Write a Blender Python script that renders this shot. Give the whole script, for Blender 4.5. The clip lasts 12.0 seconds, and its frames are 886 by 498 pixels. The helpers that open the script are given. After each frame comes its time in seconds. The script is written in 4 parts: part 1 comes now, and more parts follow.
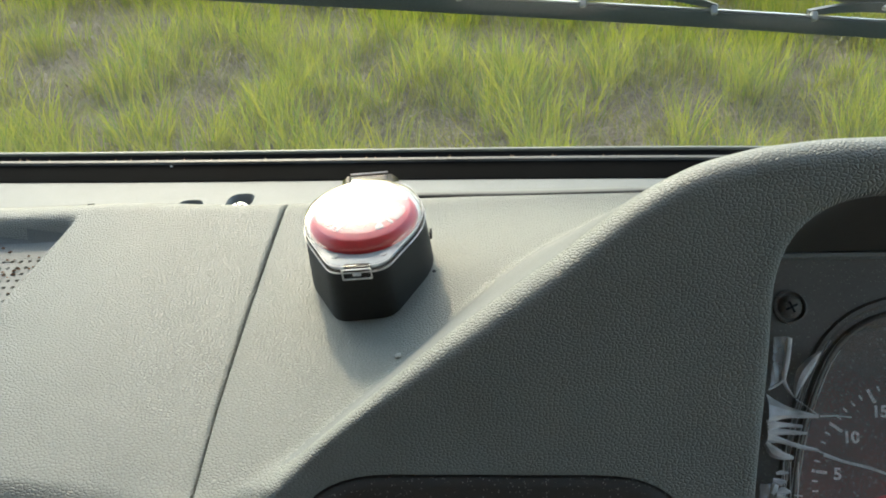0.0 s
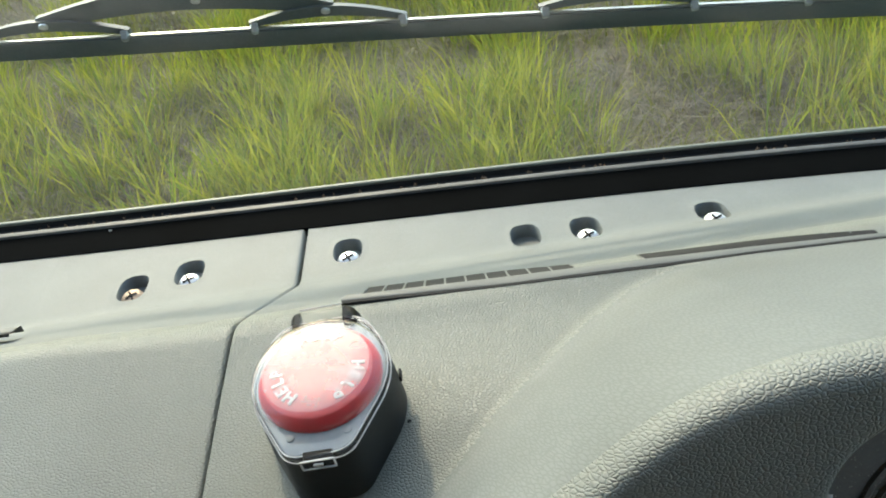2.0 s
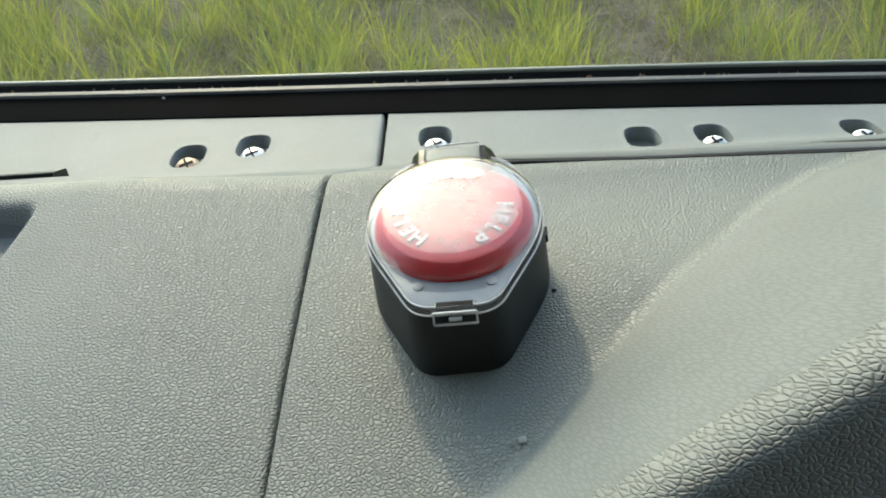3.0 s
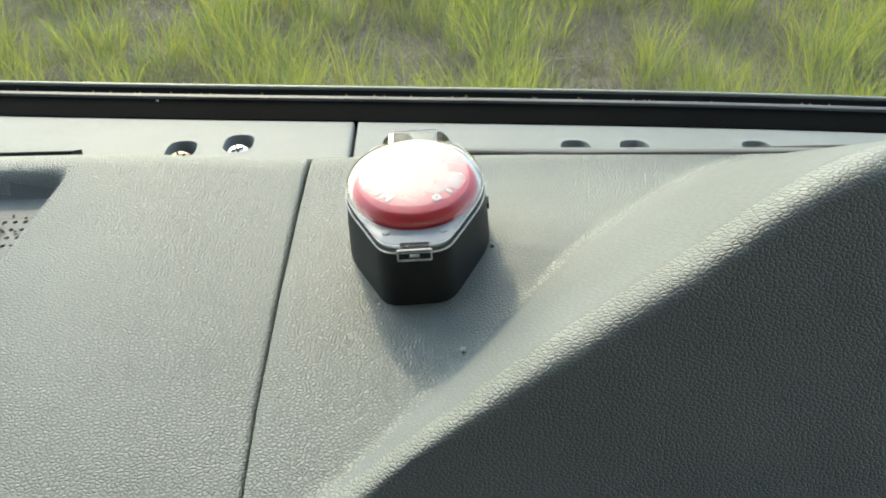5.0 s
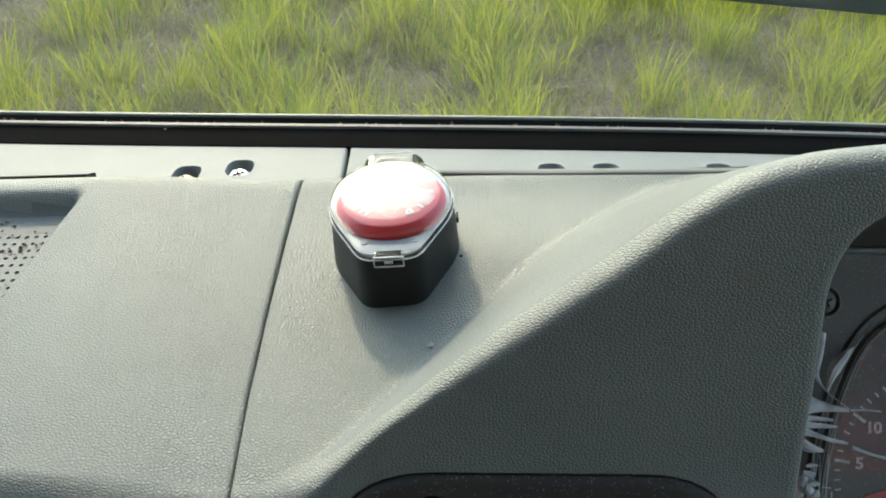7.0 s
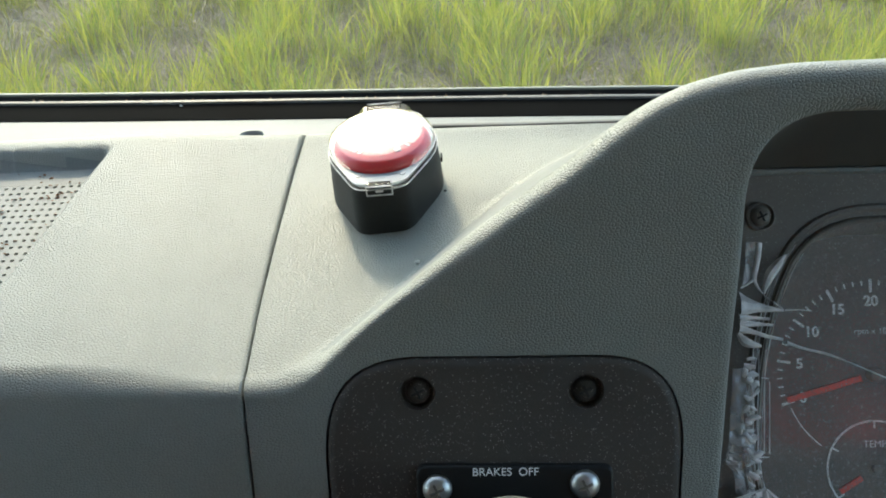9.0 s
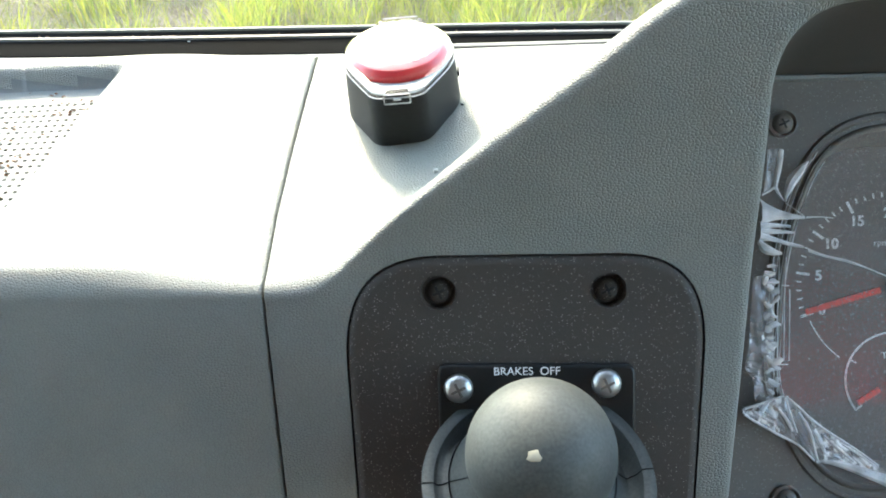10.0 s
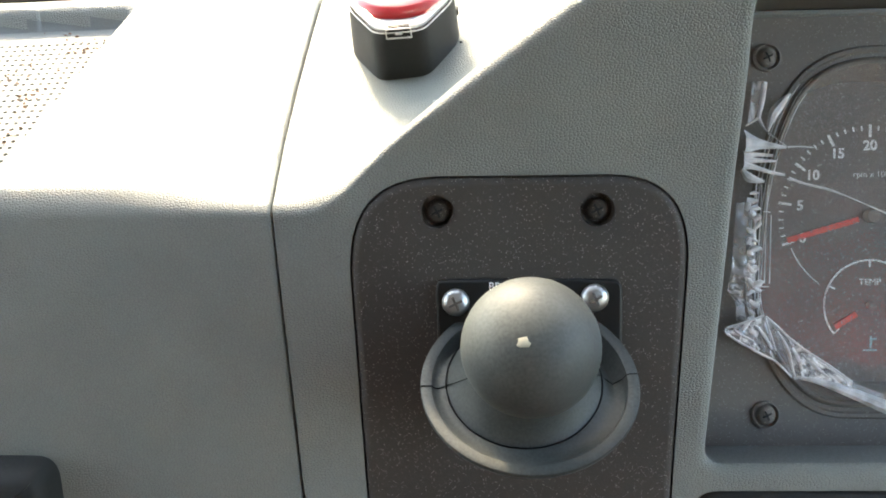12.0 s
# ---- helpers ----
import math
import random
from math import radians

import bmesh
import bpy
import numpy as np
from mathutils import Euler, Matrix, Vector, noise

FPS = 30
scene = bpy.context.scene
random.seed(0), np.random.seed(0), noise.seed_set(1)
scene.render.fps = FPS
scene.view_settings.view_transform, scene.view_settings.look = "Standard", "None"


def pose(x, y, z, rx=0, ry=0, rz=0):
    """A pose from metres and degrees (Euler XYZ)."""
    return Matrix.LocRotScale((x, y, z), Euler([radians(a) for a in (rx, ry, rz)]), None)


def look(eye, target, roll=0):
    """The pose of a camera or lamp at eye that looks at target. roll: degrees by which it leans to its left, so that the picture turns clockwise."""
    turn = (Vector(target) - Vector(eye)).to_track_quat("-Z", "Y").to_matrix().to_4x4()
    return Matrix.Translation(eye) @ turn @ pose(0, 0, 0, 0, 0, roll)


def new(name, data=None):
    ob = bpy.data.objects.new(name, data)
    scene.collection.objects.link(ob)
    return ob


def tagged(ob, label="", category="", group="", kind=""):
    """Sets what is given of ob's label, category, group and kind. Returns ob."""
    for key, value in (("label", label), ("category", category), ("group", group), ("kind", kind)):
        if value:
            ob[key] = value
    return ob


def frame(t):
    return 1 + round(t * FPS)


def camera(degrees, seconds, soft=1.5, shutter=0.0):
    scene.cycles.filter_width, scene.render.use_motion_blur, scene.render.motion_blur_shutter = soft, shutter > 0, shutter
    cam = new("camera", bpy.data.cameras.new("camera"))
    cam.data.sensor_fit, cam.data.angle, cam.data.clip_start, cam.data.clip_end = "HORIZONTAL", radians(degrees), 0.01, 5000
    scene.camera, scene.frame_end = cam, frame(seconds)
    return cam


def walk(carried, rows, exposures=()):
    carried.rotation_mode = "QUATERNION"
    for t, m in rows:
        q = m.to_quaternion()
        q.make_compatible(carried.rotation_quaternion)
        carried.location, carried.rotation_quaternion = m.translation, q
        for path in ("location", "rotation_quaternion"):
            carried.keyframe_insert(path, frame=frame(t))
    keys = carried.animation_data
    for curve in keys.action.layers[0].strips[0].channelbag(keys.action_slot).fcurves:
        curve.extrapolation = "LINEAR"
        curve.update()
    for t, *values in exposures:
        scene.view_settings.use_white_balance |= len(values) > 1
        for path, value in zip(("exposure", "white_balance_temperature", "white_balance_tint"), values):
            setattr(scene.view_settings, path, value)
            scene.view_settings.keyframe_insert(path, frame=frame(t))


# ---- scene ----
cam = camera(54.4, 12.0, soft=1.9)
PATH = [
    (0, (0.008, 0.046, 2.167), (-0.016, 1.782, 1.174), -2.85),
    (0.5, (0.013, 0.068, 2.172), (0.008, 1.802, 1.176), -3.1),
    (1, (0.018, 0.076, 2.162), (0.01, 1.814, 1.172), -3.0),
    (1.5, (0.037, 0.101, 2.182), (0.01, 1.769, 1.078), -5.9),
    (1.8, (0.054, 0.119, 2.228), (0.024, 1.754, 1.077), -9.8),
    (2, (0.025, 0.146, 2.216), (0.01, 1.759, 1.034), -9.3),
    (2.5, (-0.036, 0.169, 2.139), (-0.069, 1.767, 0.937), -4.5),
    (3, (-0.03, 0.174, 2.142), (-0.067, 1.759, 0.924), -4.3),
    (5, (-0.033, 0.1, 2.161), (0.039, 1.734, 1.011), -0.1),
    (5.5, (-0.029, 0.079, 2.171), (0.039, 1.738, 1.056), -0.2),
    (6, (-0.026, 0.074, 2.171), (0.033, 1.739, 1.065), -0.3),
    (6.5, (-0.023, 0.071, 2.176), (0.035, 1.738, 1.072), -0.4),
    (7, (-0.02, 0.061, 2.178), (0.037, 1.732, 1.081), -0.6),
    (9, (-0.009, -0.001, 2.176), (0.016, 1.678, 1.091), -2.3),
    (9.5, (-0.009, -0.023, 2.167), (0.012, 1.66, 1.088), -2.3),
    (10, (-0.019, -0.015, 2.15), (0.004, 1.631, 1.015), -2.3),
    (10.5, (-0.015, -0.021, 2.151), (0.003, 1.617, 1.004), -2.4),
    (11, (-0.009, -0.028, 2.154), (0.009, 1.619, 1.02), -2.5),
    (11.5, (-0.018, -0.033, 2.148), (0.003, 1.615, 1.014), -2.1),
    (12, (-0.019, -0.045, 2.143), (-0.002, 1.569, 0.962), -2.2),
]
EXPOSURES = [(0, 2.05, 6750, 3), (1.5, 2.12, 6700, 2), (2.0, 1.98, 6650, 1), (2.5, 1.92, 6500, 0), (3.0, 1.82, 6500, 0), (5.0, 2.05, 6550, 1), (7.0, 2.12, 6600, 1), (9.0, 2.38, 6600, 1), (9.5, 2.55, 6650, 1), (10.0, 3.5, 6600, 4), (10.5, 3.6, 7000, 7), (12.0, 3.6, 7500, 10)]
walk(cam, [(t, look(eye, target, roll)) for t, eye, target, roll in PATH], exposures=EXPOSURES)

# ---------------------------------------------------------------- light
world = bpy.data.worlds.new("sky")
scene.world = world
world.use_nodes = True
wn = world.node_tree.nodes
sky = wn.new("ShaderNodeTexSky")
sky.sky_type = 'NISHITA'
sky.sun_disc = False
SUN_UP, SUN_LEFT = 37.5, 16.0          # degrees above the horizon, degrees left of straight ahead
sky.sun_elevation = radians(SUN_UP)
sky.sun_rotation = radians(-SUN_LEFT)
sky.dust_density = 1.8
world.node_tree.links.new(sky.outputs[0], wn["Background"].inputs[0])
wn["Background"].inputs[1].default_value = 0.15
sun = new("sun", bpy.data.lights.new("sun", 'SUN'))
sun.data.energy, sun.data.angle, sun.data.color = .58, radians(3), (1.0, 0.84, 0.62)
to_sun = Vector((-math.sin(radians(SUN_LEFT)) * math.cos(radians(SUN_UP)), math.cos(radians(SUN_LEFT)) * math.cos(radians(SUN_UP)), math.sin(radians(SUN_UP))))
sun.matrix_world = look((0, 0, 30), Vector((0, 0, 30)) - to_sun)


# ---------------------------------------------------------------- materials
def material(name):
    m = bpy.data.materials.new(name)
    m.use_nodes = True
    return m, m.node_tree.nodes, m.node_tree.links, m.node_tree.nodes["Principled BSDF"]


def plastic(name, colour, rough, grain=0.0, cell=700.0, mottle=0.12, dust=0.0, spec=0.5, fine=0.00004):
    """Moulded plastic: two scales of tone, optional leather grain (cells per metre) with shade painted in its grooves,
    and dust specks.
    """
    m, n, l, b = material(name)
    co = n.new("ShaderNodeTexCoord")
    big = n.new("ShaderNodeTexNoise")
    big.inputs["Scale"].default_value = 22
    big.inputs["Detail"].default_value = 6
    small = n.new("ShaderNodeTexNoise")
    small.inputs["Scale"].default_value = 900
    small.inputs["Detail"].default_value = 3
    for t in (big, small):
        l.new(co.outputs["Object"], t.inputs["Vector"])
    ramp = n.new("ShaderNodeMapRange")
    ramp.inputs["To Min"].default_value, ramp.inputs["To Max"].default_value = 1 - mottle, 1 + mottle
    ramp.inputs["From Min"].default_value, ramp.inputs["From Max"].default_value = 0.3, 0.7
    l.new(big.outputs[0], ramp.inputs[0])
    ramp2 = n.new("ShaderNodeMapRange")
    ramp2.inputs["To Min"].default_value, ramp2.inputs["To Max"].default_value = 1 - mottle * .6, 1 + mottle * .6
    ramp2.inputs["From Min"].default_value, ramp2.inputs["From Max"].default_value = 0.3, 0.7
    l.new(small.outputs[0], ramp2.inputs[0])
    mul = n.new("ShaderNodeMath")
    mul.operation = 'MULTIPLY'
    l.new(ramp.outputs[0], mul.inputs[0])
    l.new(ramp2.outputs[0], mul.inputs[1])
    tint = n.new("ShaderNodeMix")
    tint.data_type, tint.blend_type = 'RGBA', 'MULTIPLY'
    tint.inputs["Factor"].default_value = 1
    tint.inputs["A"].default_value = (*colour, 1)
    l.new(mul.outputs[0], tint.inputs["B"])
    out = tint.outputs["Result"]
    if dust:
        speck = n.new("ShaderNodeTexVoronoi")
        speck.inputs["Scale"].default_value = 1000
        l.new(co.outputs["Object"], speck.inputs["Vector"])
        cut = n.new("ShaderNodeMapRange")
        cut.inputs["From Min"].default_value, cut.inputs["From Max"].default_value = 0.24, 0.12
        l.new(speck.outputs["Distance"], cut.inputs[0])
        pick = n.new("ShaderNodeMath")
        pick.operation = 'GREATER_THAN'
        pick.inputs[1].default_value = 0.48
        sep = n.new("ShaderNodeSeparateColor")
        l.new(speck.outputs["Color"], sep.inputs[0])
        l.new(sep.outputs[0], pick.inputs[0])
        both = n.new("ShaderNodeMath")
        both.operation = 'MULTIPLY'
        l.new(cut.outputs[0], both.inputs[0])
        l.new(pick.outputs[0], both.inputs[1])
        amount = n.new("ShaderNodeMath")
        amount.operation = 'MULTIPLY'
        amount.inputs[1].default_value = dust
        l.new(both.outputs[0], amount.inputs[0])
        dusty = n.new("ShaderNodeMix")
        dusty.data_type = 'RGBA'
        dusty.inputs["B"].default_value = (.56, .53, .47, 1)
        l.new(amount.outputs[0], dusty.inputs["Factor"])
        l.new(out, dusty.inputs["A"])
        out = dusty.outputs["Result"]
    l.new(out, b.inputs["Base Color"])
    rr = n.new("ShaderNodeMapRange")
    rr.inputs["To Min"].default_value, rr.inputs["To Max"].default_value = max(.03, rough - .03), rough + .03
    l.new(big.outputs[0], rr.inputs[0])
    l.new(rr.outputs[0], b.inputs["Roughness"])
    b.inputs["Specular IOR Level"].default_value = spec
    bump = n.new("ShaderNodeBump")
    bump.inputs["Strength"].default_value = 0.6
    bump.inputs["Distance"].default_value = fine
    l.new(small.outputs[0], bump.inputs["Height"])
    if grain:
        warp = n.new("ShaderNodeTexNoise")
        warp.inputs["Scale"].default_value = 380
        warp.inputs["Detail"].default_value = 0
        l.new(co.outputs["Object"], warp.inputs["Vector"])
        off = n.new("ShaderNodeVectorMath")
        off.operation = 'MULTIPLY_ADD'
        off.inputs[1].default_value = (.0008, .0008, .0008)
        l.new(warp.outputs["Color"], off.inputs[0])
        l.new(co.outputs["Object"], off.inputs[2])
        cells = n.new("ShaderNodeTexVoronoi")
        cells.feature = 'DISTANCE_TO_EDGE'
        cells.voronoi_dimensions = '2D'
        cells.inputs["Scale"].default_value = cell
        axes = n.new("ShaderNodeSeparateXYZ")
        l.new(off.outputs[0], axes.inputs[0])
        run = n.new("ShaderNodeMath")
        run.operation = 'ADD'
        l.new(axes.outputs[1], run.inputs[0])
        l.new(axes.outputs[2], run.inputs[1])
        unrolled = n.new("ShaderNodeCombineXYZ")
        l.new(axes.outputs[0], unrolled.inputs[0])
        l.new(run.outputs[0], unrolled.inputs[1])
        l.new(unrolled.outputs[0], cells.inputs["Vector"])
        inv = n.new("ShaderNodeMapRange")
        inv.interpolation_type = 'SMOOTHSTEP'
        inv.inputs["From Max"].default_value = .30
        l.new(cells.outputs["Distance"], inv.inputs[0])
        b2 = n.new("ShaderNodeBump")
        b2.inputs["Strength"].default_value = 1.0
        # shade of the grain's grooves is painted into the base colour
        groove_shade = n.new("ShaderNodeMapRange")
        groove_shade.inputs["To Min"].default_value, groove_shade.inputs["To Max"].default_value = .86, 1.03
        l.new(inv.outputs[0], groove_shade.inputs[0])
        grooved = n.new("ShaderNodeMix")
        grooved.data_type, grooved.blend_type = 'RGBA', 'MULTIPLY'
        grooved.inputs["Factor"].default_value = 1
        l.new(out, grooved.inputs["A"])
        l.new(groove_shade.outputs[0], grooved.inputs["B"])
        l.new(grooved.outputs["Result"], b.inputs["Base Color"])
        b2.inputs["Distance"].default_value = grain
        l.new(inv.outputs[0], b2.inputs["Height"])
        l.new(bump.outputs[0], b2.inputs["Normal"])
        bump = b2
    l.new(bump.outputs[0], b.inputs["Normal"])
    return m


def plain(name, colour, rough, metal=0.0, spec=0.5, bump_scale=0.0, bump_depth=0.0):
    m, n, l, b = material(name)
    co = n.new("ShaderNodeTexCoord")
    t = n.new("ShaderNodeTexNoise")
    t.inputs["Scale"].default_value = bump_scale or 300
    t.inputs["Detail"].default_value = 4
    l.new(co.outputs["Object"], t.inputs["Vector"])
    mix = n.new("ShaderNodeMix")
    mix.data_type = 'RGBA'
    mix.inputs["A"].default_value = (*[c * .8 for c in colour], 1)
    mix.inputs["B"].default_value = (*[min(1, c * 1.2) for c in colour], 1)
    l.new(t.outputs[0], mix.inputs["Factor"])
    l.new(mix.outputs["Result"], b.inputs["Base Color"])
    b.inputs["Roughness"].default_value, b.inputs["Metallic"].default_value = rough, metal
    b.inputs["Specular IOR Level"].default_value = spec
    if bump_depth:
        bump = n.new("ShaderNodeBump")
        bump.inputs["Distance"].default_value = bump_depth
        l.new(t.outputs[0], bump.inputs["Height"])
        l.new(bump.outputs[0], b.inputs["Normal"])
    return m


def clear(name, tint, rough, gloss=1.0, haze=0.0, ior=1.45, lit_through=False, patch=120, lo=.3, hi=.75, least=.5, haze_colour=(.85, .85, .84)):
    """Thin clear plastic or glass: see-through, with a scaled Fresnel gloss and a pale haze, for dust and for painted
    glare.
    """
    m, n, l, b = material(name)
    n.remove(b)
    see = n.new("ShaderNodeBsdfTransparent")
    see.inputs[0].default_value = (*tint, 1)
    shine = n.new("ShaderNodeBsdfGlossy")
    shine.inputs["Roughness"].default_value = rough
    facing = n.new("ShaderNodeLayerWeight")
    facing.inputs["Blend"].default_value = .5
    steep = n.new("ShaderNodeMath")
    steep.operation = 'POWER'
    steep.inputs[1].default_value = 5
    l.new(facing.outputs["Facing"], steep.inputs[0])
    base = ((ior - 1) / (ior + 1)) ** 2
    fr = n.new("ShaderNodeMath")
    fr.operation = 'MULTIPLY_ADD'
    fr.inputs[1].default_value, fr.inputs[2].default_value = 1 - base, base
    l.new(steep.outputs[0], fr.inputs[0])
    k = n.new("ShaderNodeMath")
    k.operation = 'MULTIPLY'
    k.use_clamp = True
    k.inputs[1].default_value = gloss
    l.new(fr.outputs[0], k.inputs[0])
    mix = n.new("ShaderNodeMixShader")
    l.new(k.outputs[0], mix.inputs[0])
    l.new(see.outputs[0], mix.inputs[1])
    l.new(shine.outputs[0], mix.inputs[2])
    out = mix
    if haze:
        co = n.new("ShaderNodeTexCoord")
        t = n.new("ShaderNodeTexNoise")
        t.inputs["Scale"].default_value = patch
        t.inputs["Detail"].default_value = 6
        l.new(co.outputs["Object"], t.inputs["Vector"])
        r = n.new("ShaderNodeMapRange")
        r.inputs["From Min"].default_value, r.inputs["From Max"].default_value = lo, hi
        r.inputs["To Min"].default_value, r.inputs["To Max"].default_value = haze * least, min(1, haze * 1.5)
        l.new(t.outputs[0], r.inputs[0])
        dif = n.new("ShaderNodeBsdfTranslucent" if lit_through else "ShaderNodeBsdfDiffuse")
        dif.inputs[0].default_value = (*haze_colour, 1)
        out = n.new("ShaderNodeMixShader")
        l.new(r.outputs[0], out.inputs[0])
        l.new(mix.outputs[0], out.inputs[1])
        l.new(dif.outputs[0], out.inputs[2])
    l.new(out.outputs[0], n["Material Output"].inputs[0])
    return m


GRAIN = plastic("grained_dash_plastic", (.224, .235, .209), .45, grain=.00028, cell=640, mottle=.07, spec=.55, fine=.000008)
SMOOTH = plastic("smooth_dash_plastic", (.188, .201, .192), .55, grain=.00004, cell=700, mottle=.08, spec=.4, fine=.00001)
PANEL = plastic("black_panel_plastic", (.046, .038, .030), .5, grain=.00008, cell=1500, dust=.7)
BLACK = plastic("black_plastic", (.019, .021, .0205), .5, grain=.00006, cell=1800, spec=.3)
GLOSS_BLACK = plastic("gloss_black_plastic", (.011, .012, .012), .4, fine=.00001, spec=.3)
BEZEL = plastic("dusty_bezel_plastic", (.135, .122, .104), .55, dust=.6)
RUBBER = plastic("rubber_seal", (.0042, .0046, .0046), .7, mottle=.25, spec=.01)
KNOB = plastic("grey_knob_plastic", (.072, .080, .076), .54, mottle=.32, spec=.35, fine=.00003)
BOOT = plastic("boot_plastic", (.050, .056, .053), .5, mottle=.35, spec=.35, fine=.00002)
VENT = plastic("vent_plastic", (.150, .158, .149), .55, mottle=.1)
LINER = plastic("hood_liner_plastic", (.070, .066, .055), .6)
DARK = plain("dark_gap", (.006, .006, .006), .8)
STEEL = plain("screw_steel", (.80, .80, .78), .36, metal=1.0)
DULL_STEEL = plain("dull_screw_steel", (.50, .51, .50), .42, metal=1.0, bump_scale=900, bump_depth=.00008)
RED_TOP = plain("pale_red_plastic", (.74, .10, .105), .5, spec=.6)
RED = plain("red_button_plastic", (.66, .03, .035), .34)
WHITE = plain("white_print", (.93, .93, .91), .5)
ORANGE = plain("needle_orange", (.95, .05, .03), .45)
TEAL = plain("teal_print", (.25, .62, .66), .5)
GAUGE = plastic("gauge_face_black", (.062, .050, .041), .5, mottle=.35, dust=.5)
LID = clear("clear_lid_plastic", (.98, .98, .98), .10, gloss=2.4, haze=.03)
# white haze and raised gloss paint the sky's glare on the lid
LID_TOP = clear("lid_glare_plastic", (.97, .97, .97), .48, gloss=3.3, haze=.17)
RIM = clear("clear_rim_plastic", (.86, .87, .86), .08, gloss=1.0, haze=.006)
# near-white haze paints the glint along clear plastic edges
EDGE = clear("edge_glint", (.95, .95, .95), .1, gloss=3.0, haze=.8)
FILM = clear("protective_film", (.95, .95, .95), .12, gloss=2.2, haze=.28)
# white haze paints the glints on folds and crumples of the film
FOLD_GLINT = clear("film_fold_glint", (.9, .9, .9), .2, gloss=3.0, haze=.88)
CRINKLE = clear("crinkled_film", (.93, .93, .93), .2, gloss=2.4, haze=.84, patch=260, lo=.43, hi=.60, least=.12)
GLASS = clear("windscreen_glass", (.73, .76, .72), .0, gloss=.10, haze=.022, lit_through=True)
LENS = clear("gauge_lens", (.94, .94, .94), .05, gloss=3.4, haze=.21, patch=1100, lo=.40, hi=.66, least=.35, haze_colour=(.84, .79, .73))


# ---------------------------------------------------------------- builders
def mesh_from(name, verts, faces, mat, smooth=True):
    me = bpy.data.meshes.new(name)
    me.from_pydata([tuple(v) for v in verts], [], faces)
    for m in (mat if isinstance(mat, (list, tuple)) else [mat]):
        me.materials.append(m)
    if smooth:
        me.polygons.foreach_set("use_smooth", [True] * len(me.polygons))
    me.update()
    return me


def link(name, me, parent=None, label=""):
    ob = new(name, me)
    if parent:
        ob.parent = parent
        ob.matrix_parent_inverse = parent.matrix_basis.inverted()
    return tagged(ob, label)


def part(name, bm, mat, parent=None, label="", smooth=True):
    me = bpy.data.meshes.new(name)
    bmesh.ops.recalc_face_normals(bm, faces=bm.faces)
    bm.to_mesh(me)
    bm.free()
    me.materials.append(mat)
    if smooth:
        me.polygons.foreach_set("use_smooth", [True] * len(me.polygons))
        me.set_sharp_from_angle(angle=radians(38))
    return link(name, me, parent, label)


def group_at(name, place, label, category, group=""):
    e = new(name)
    e.location = place
    e.matrix_basis = Matrix.Translation(place)
    e.empty_display_size = .01
    return tagged(e, label, category, group)


def loft(rings, closed=True, cap=(False, False)):
    """A bmesh skin over rings of equally many points."""
    bm = bmesh.new()
    rows = [[bm.verts.new(p) for p in r] for r in rings]
    k = len(rows[0])
    for a, b in zip(rows, rows[1:]):
        for i in range(k if closed else k - 1):
            j = (i + 1) % k
            bm.faces.new((a[i], a[j], b[j], b[i]))
    if cap[0]:
        bm.faces.new(rows[0][::-1])
    if cap[1]:
        bm.faces.new(rows[-1])
    return bm


def box(size, bevel, m, segments=3):
    bm = bmesh.new()
    bmesh.ops.create_cube(bm, size=1, matrix=Matrix.Diagonal((*size, 1)))
    if bevel:
        bmesh.ops.bevel(bm, geom=bm.edges[:], offset=bevel, segments=segments, affect='EDGES', profile=.6)
    bm.transform(m)
    return bm


def lathe(profile, m, steps=40, capped=True):
    """Profile of (radius, height) turned about the z axis of m."""
    rings = []
    for r, h in profile:
        rings.append([m @ Vector((r * math.cos(2 * math.pi * i / steps), r * math.sin(2 * math.pi * i / steps), h)) for i in range(steps)])
    return loft(rings, True, (capped and profile[0][0] > 1e-5, capped and profile[-1][0] > 1e-5))


def rounded(points, radius, steps=6):
    """A polygon with its corners rounded off; radius may be a list."""
    out, k = [], len(points)
    for i, p in enumerate(points):
        r = radius[i] if isinstance(radius, (list, tuple)) else radius
        p = Vector(p)
        a, b = Vector(points[i - 1]) - p, Vector(points[(i + 1) % k]) - p
        ra, rb = min(r, a.length * .49), min(r, b.length * .49)
        s, e = p + a.normalized() * ra, p + b.normalized() * rb
        for j in range(steps + 1):
            t = j / steps
            out.append((1 - t) ** 2 * s + 2 * t * (1 - t) * p + t * t * e)
    return out


def offset_loop(pts, d):
    """Moves a closed counter-clockwise outline outwards by d."""
    out, k = [], len(pts)
    for i in range(k):
        t = (pts[(i + 1) % k] - pts[i - 1])
        nrm = Vector((t.y, -t.x)).normalized()
        out.append(pts[i] + nrm * d)
    return out


def resample(pts, step):
    out, k = [], len(pts)
    for i in range(k):
        a, b = pts[i], pts[(i + 1) % k]
        c = max(1, int((b - a).length / step))
        out += [a.lerp(b, j / c) for j in range(c)]
    return out


def flat_fill(loops, place, cuts=()):
    """A flat face with holes from 2D loops, placed by a function."""
    bm = bmesh.new()
    edges = []
    for lp in loops:
        vs = [bm.verts.new((p[0], p[1], 0)) for p in lp]
        edges += [bm.edges.new((vs[i], vs[(i + 1) % len(vs)])) for i in range(len(vs))]
    bmesh.ops.triangle_fill(bm, edges=edges, use_beauty=True)
    for c in cuts:
        bmesh.ops.bisect_plane(bm, geom=bm.verts[:] + bm.edges[:] + bm.faces[:], plane_co=(0, c, 0), plane_no=(0, 1, 0))
    for v in bm.verts:
        v.co = place(v.co.x, v.co.y)
    return bm


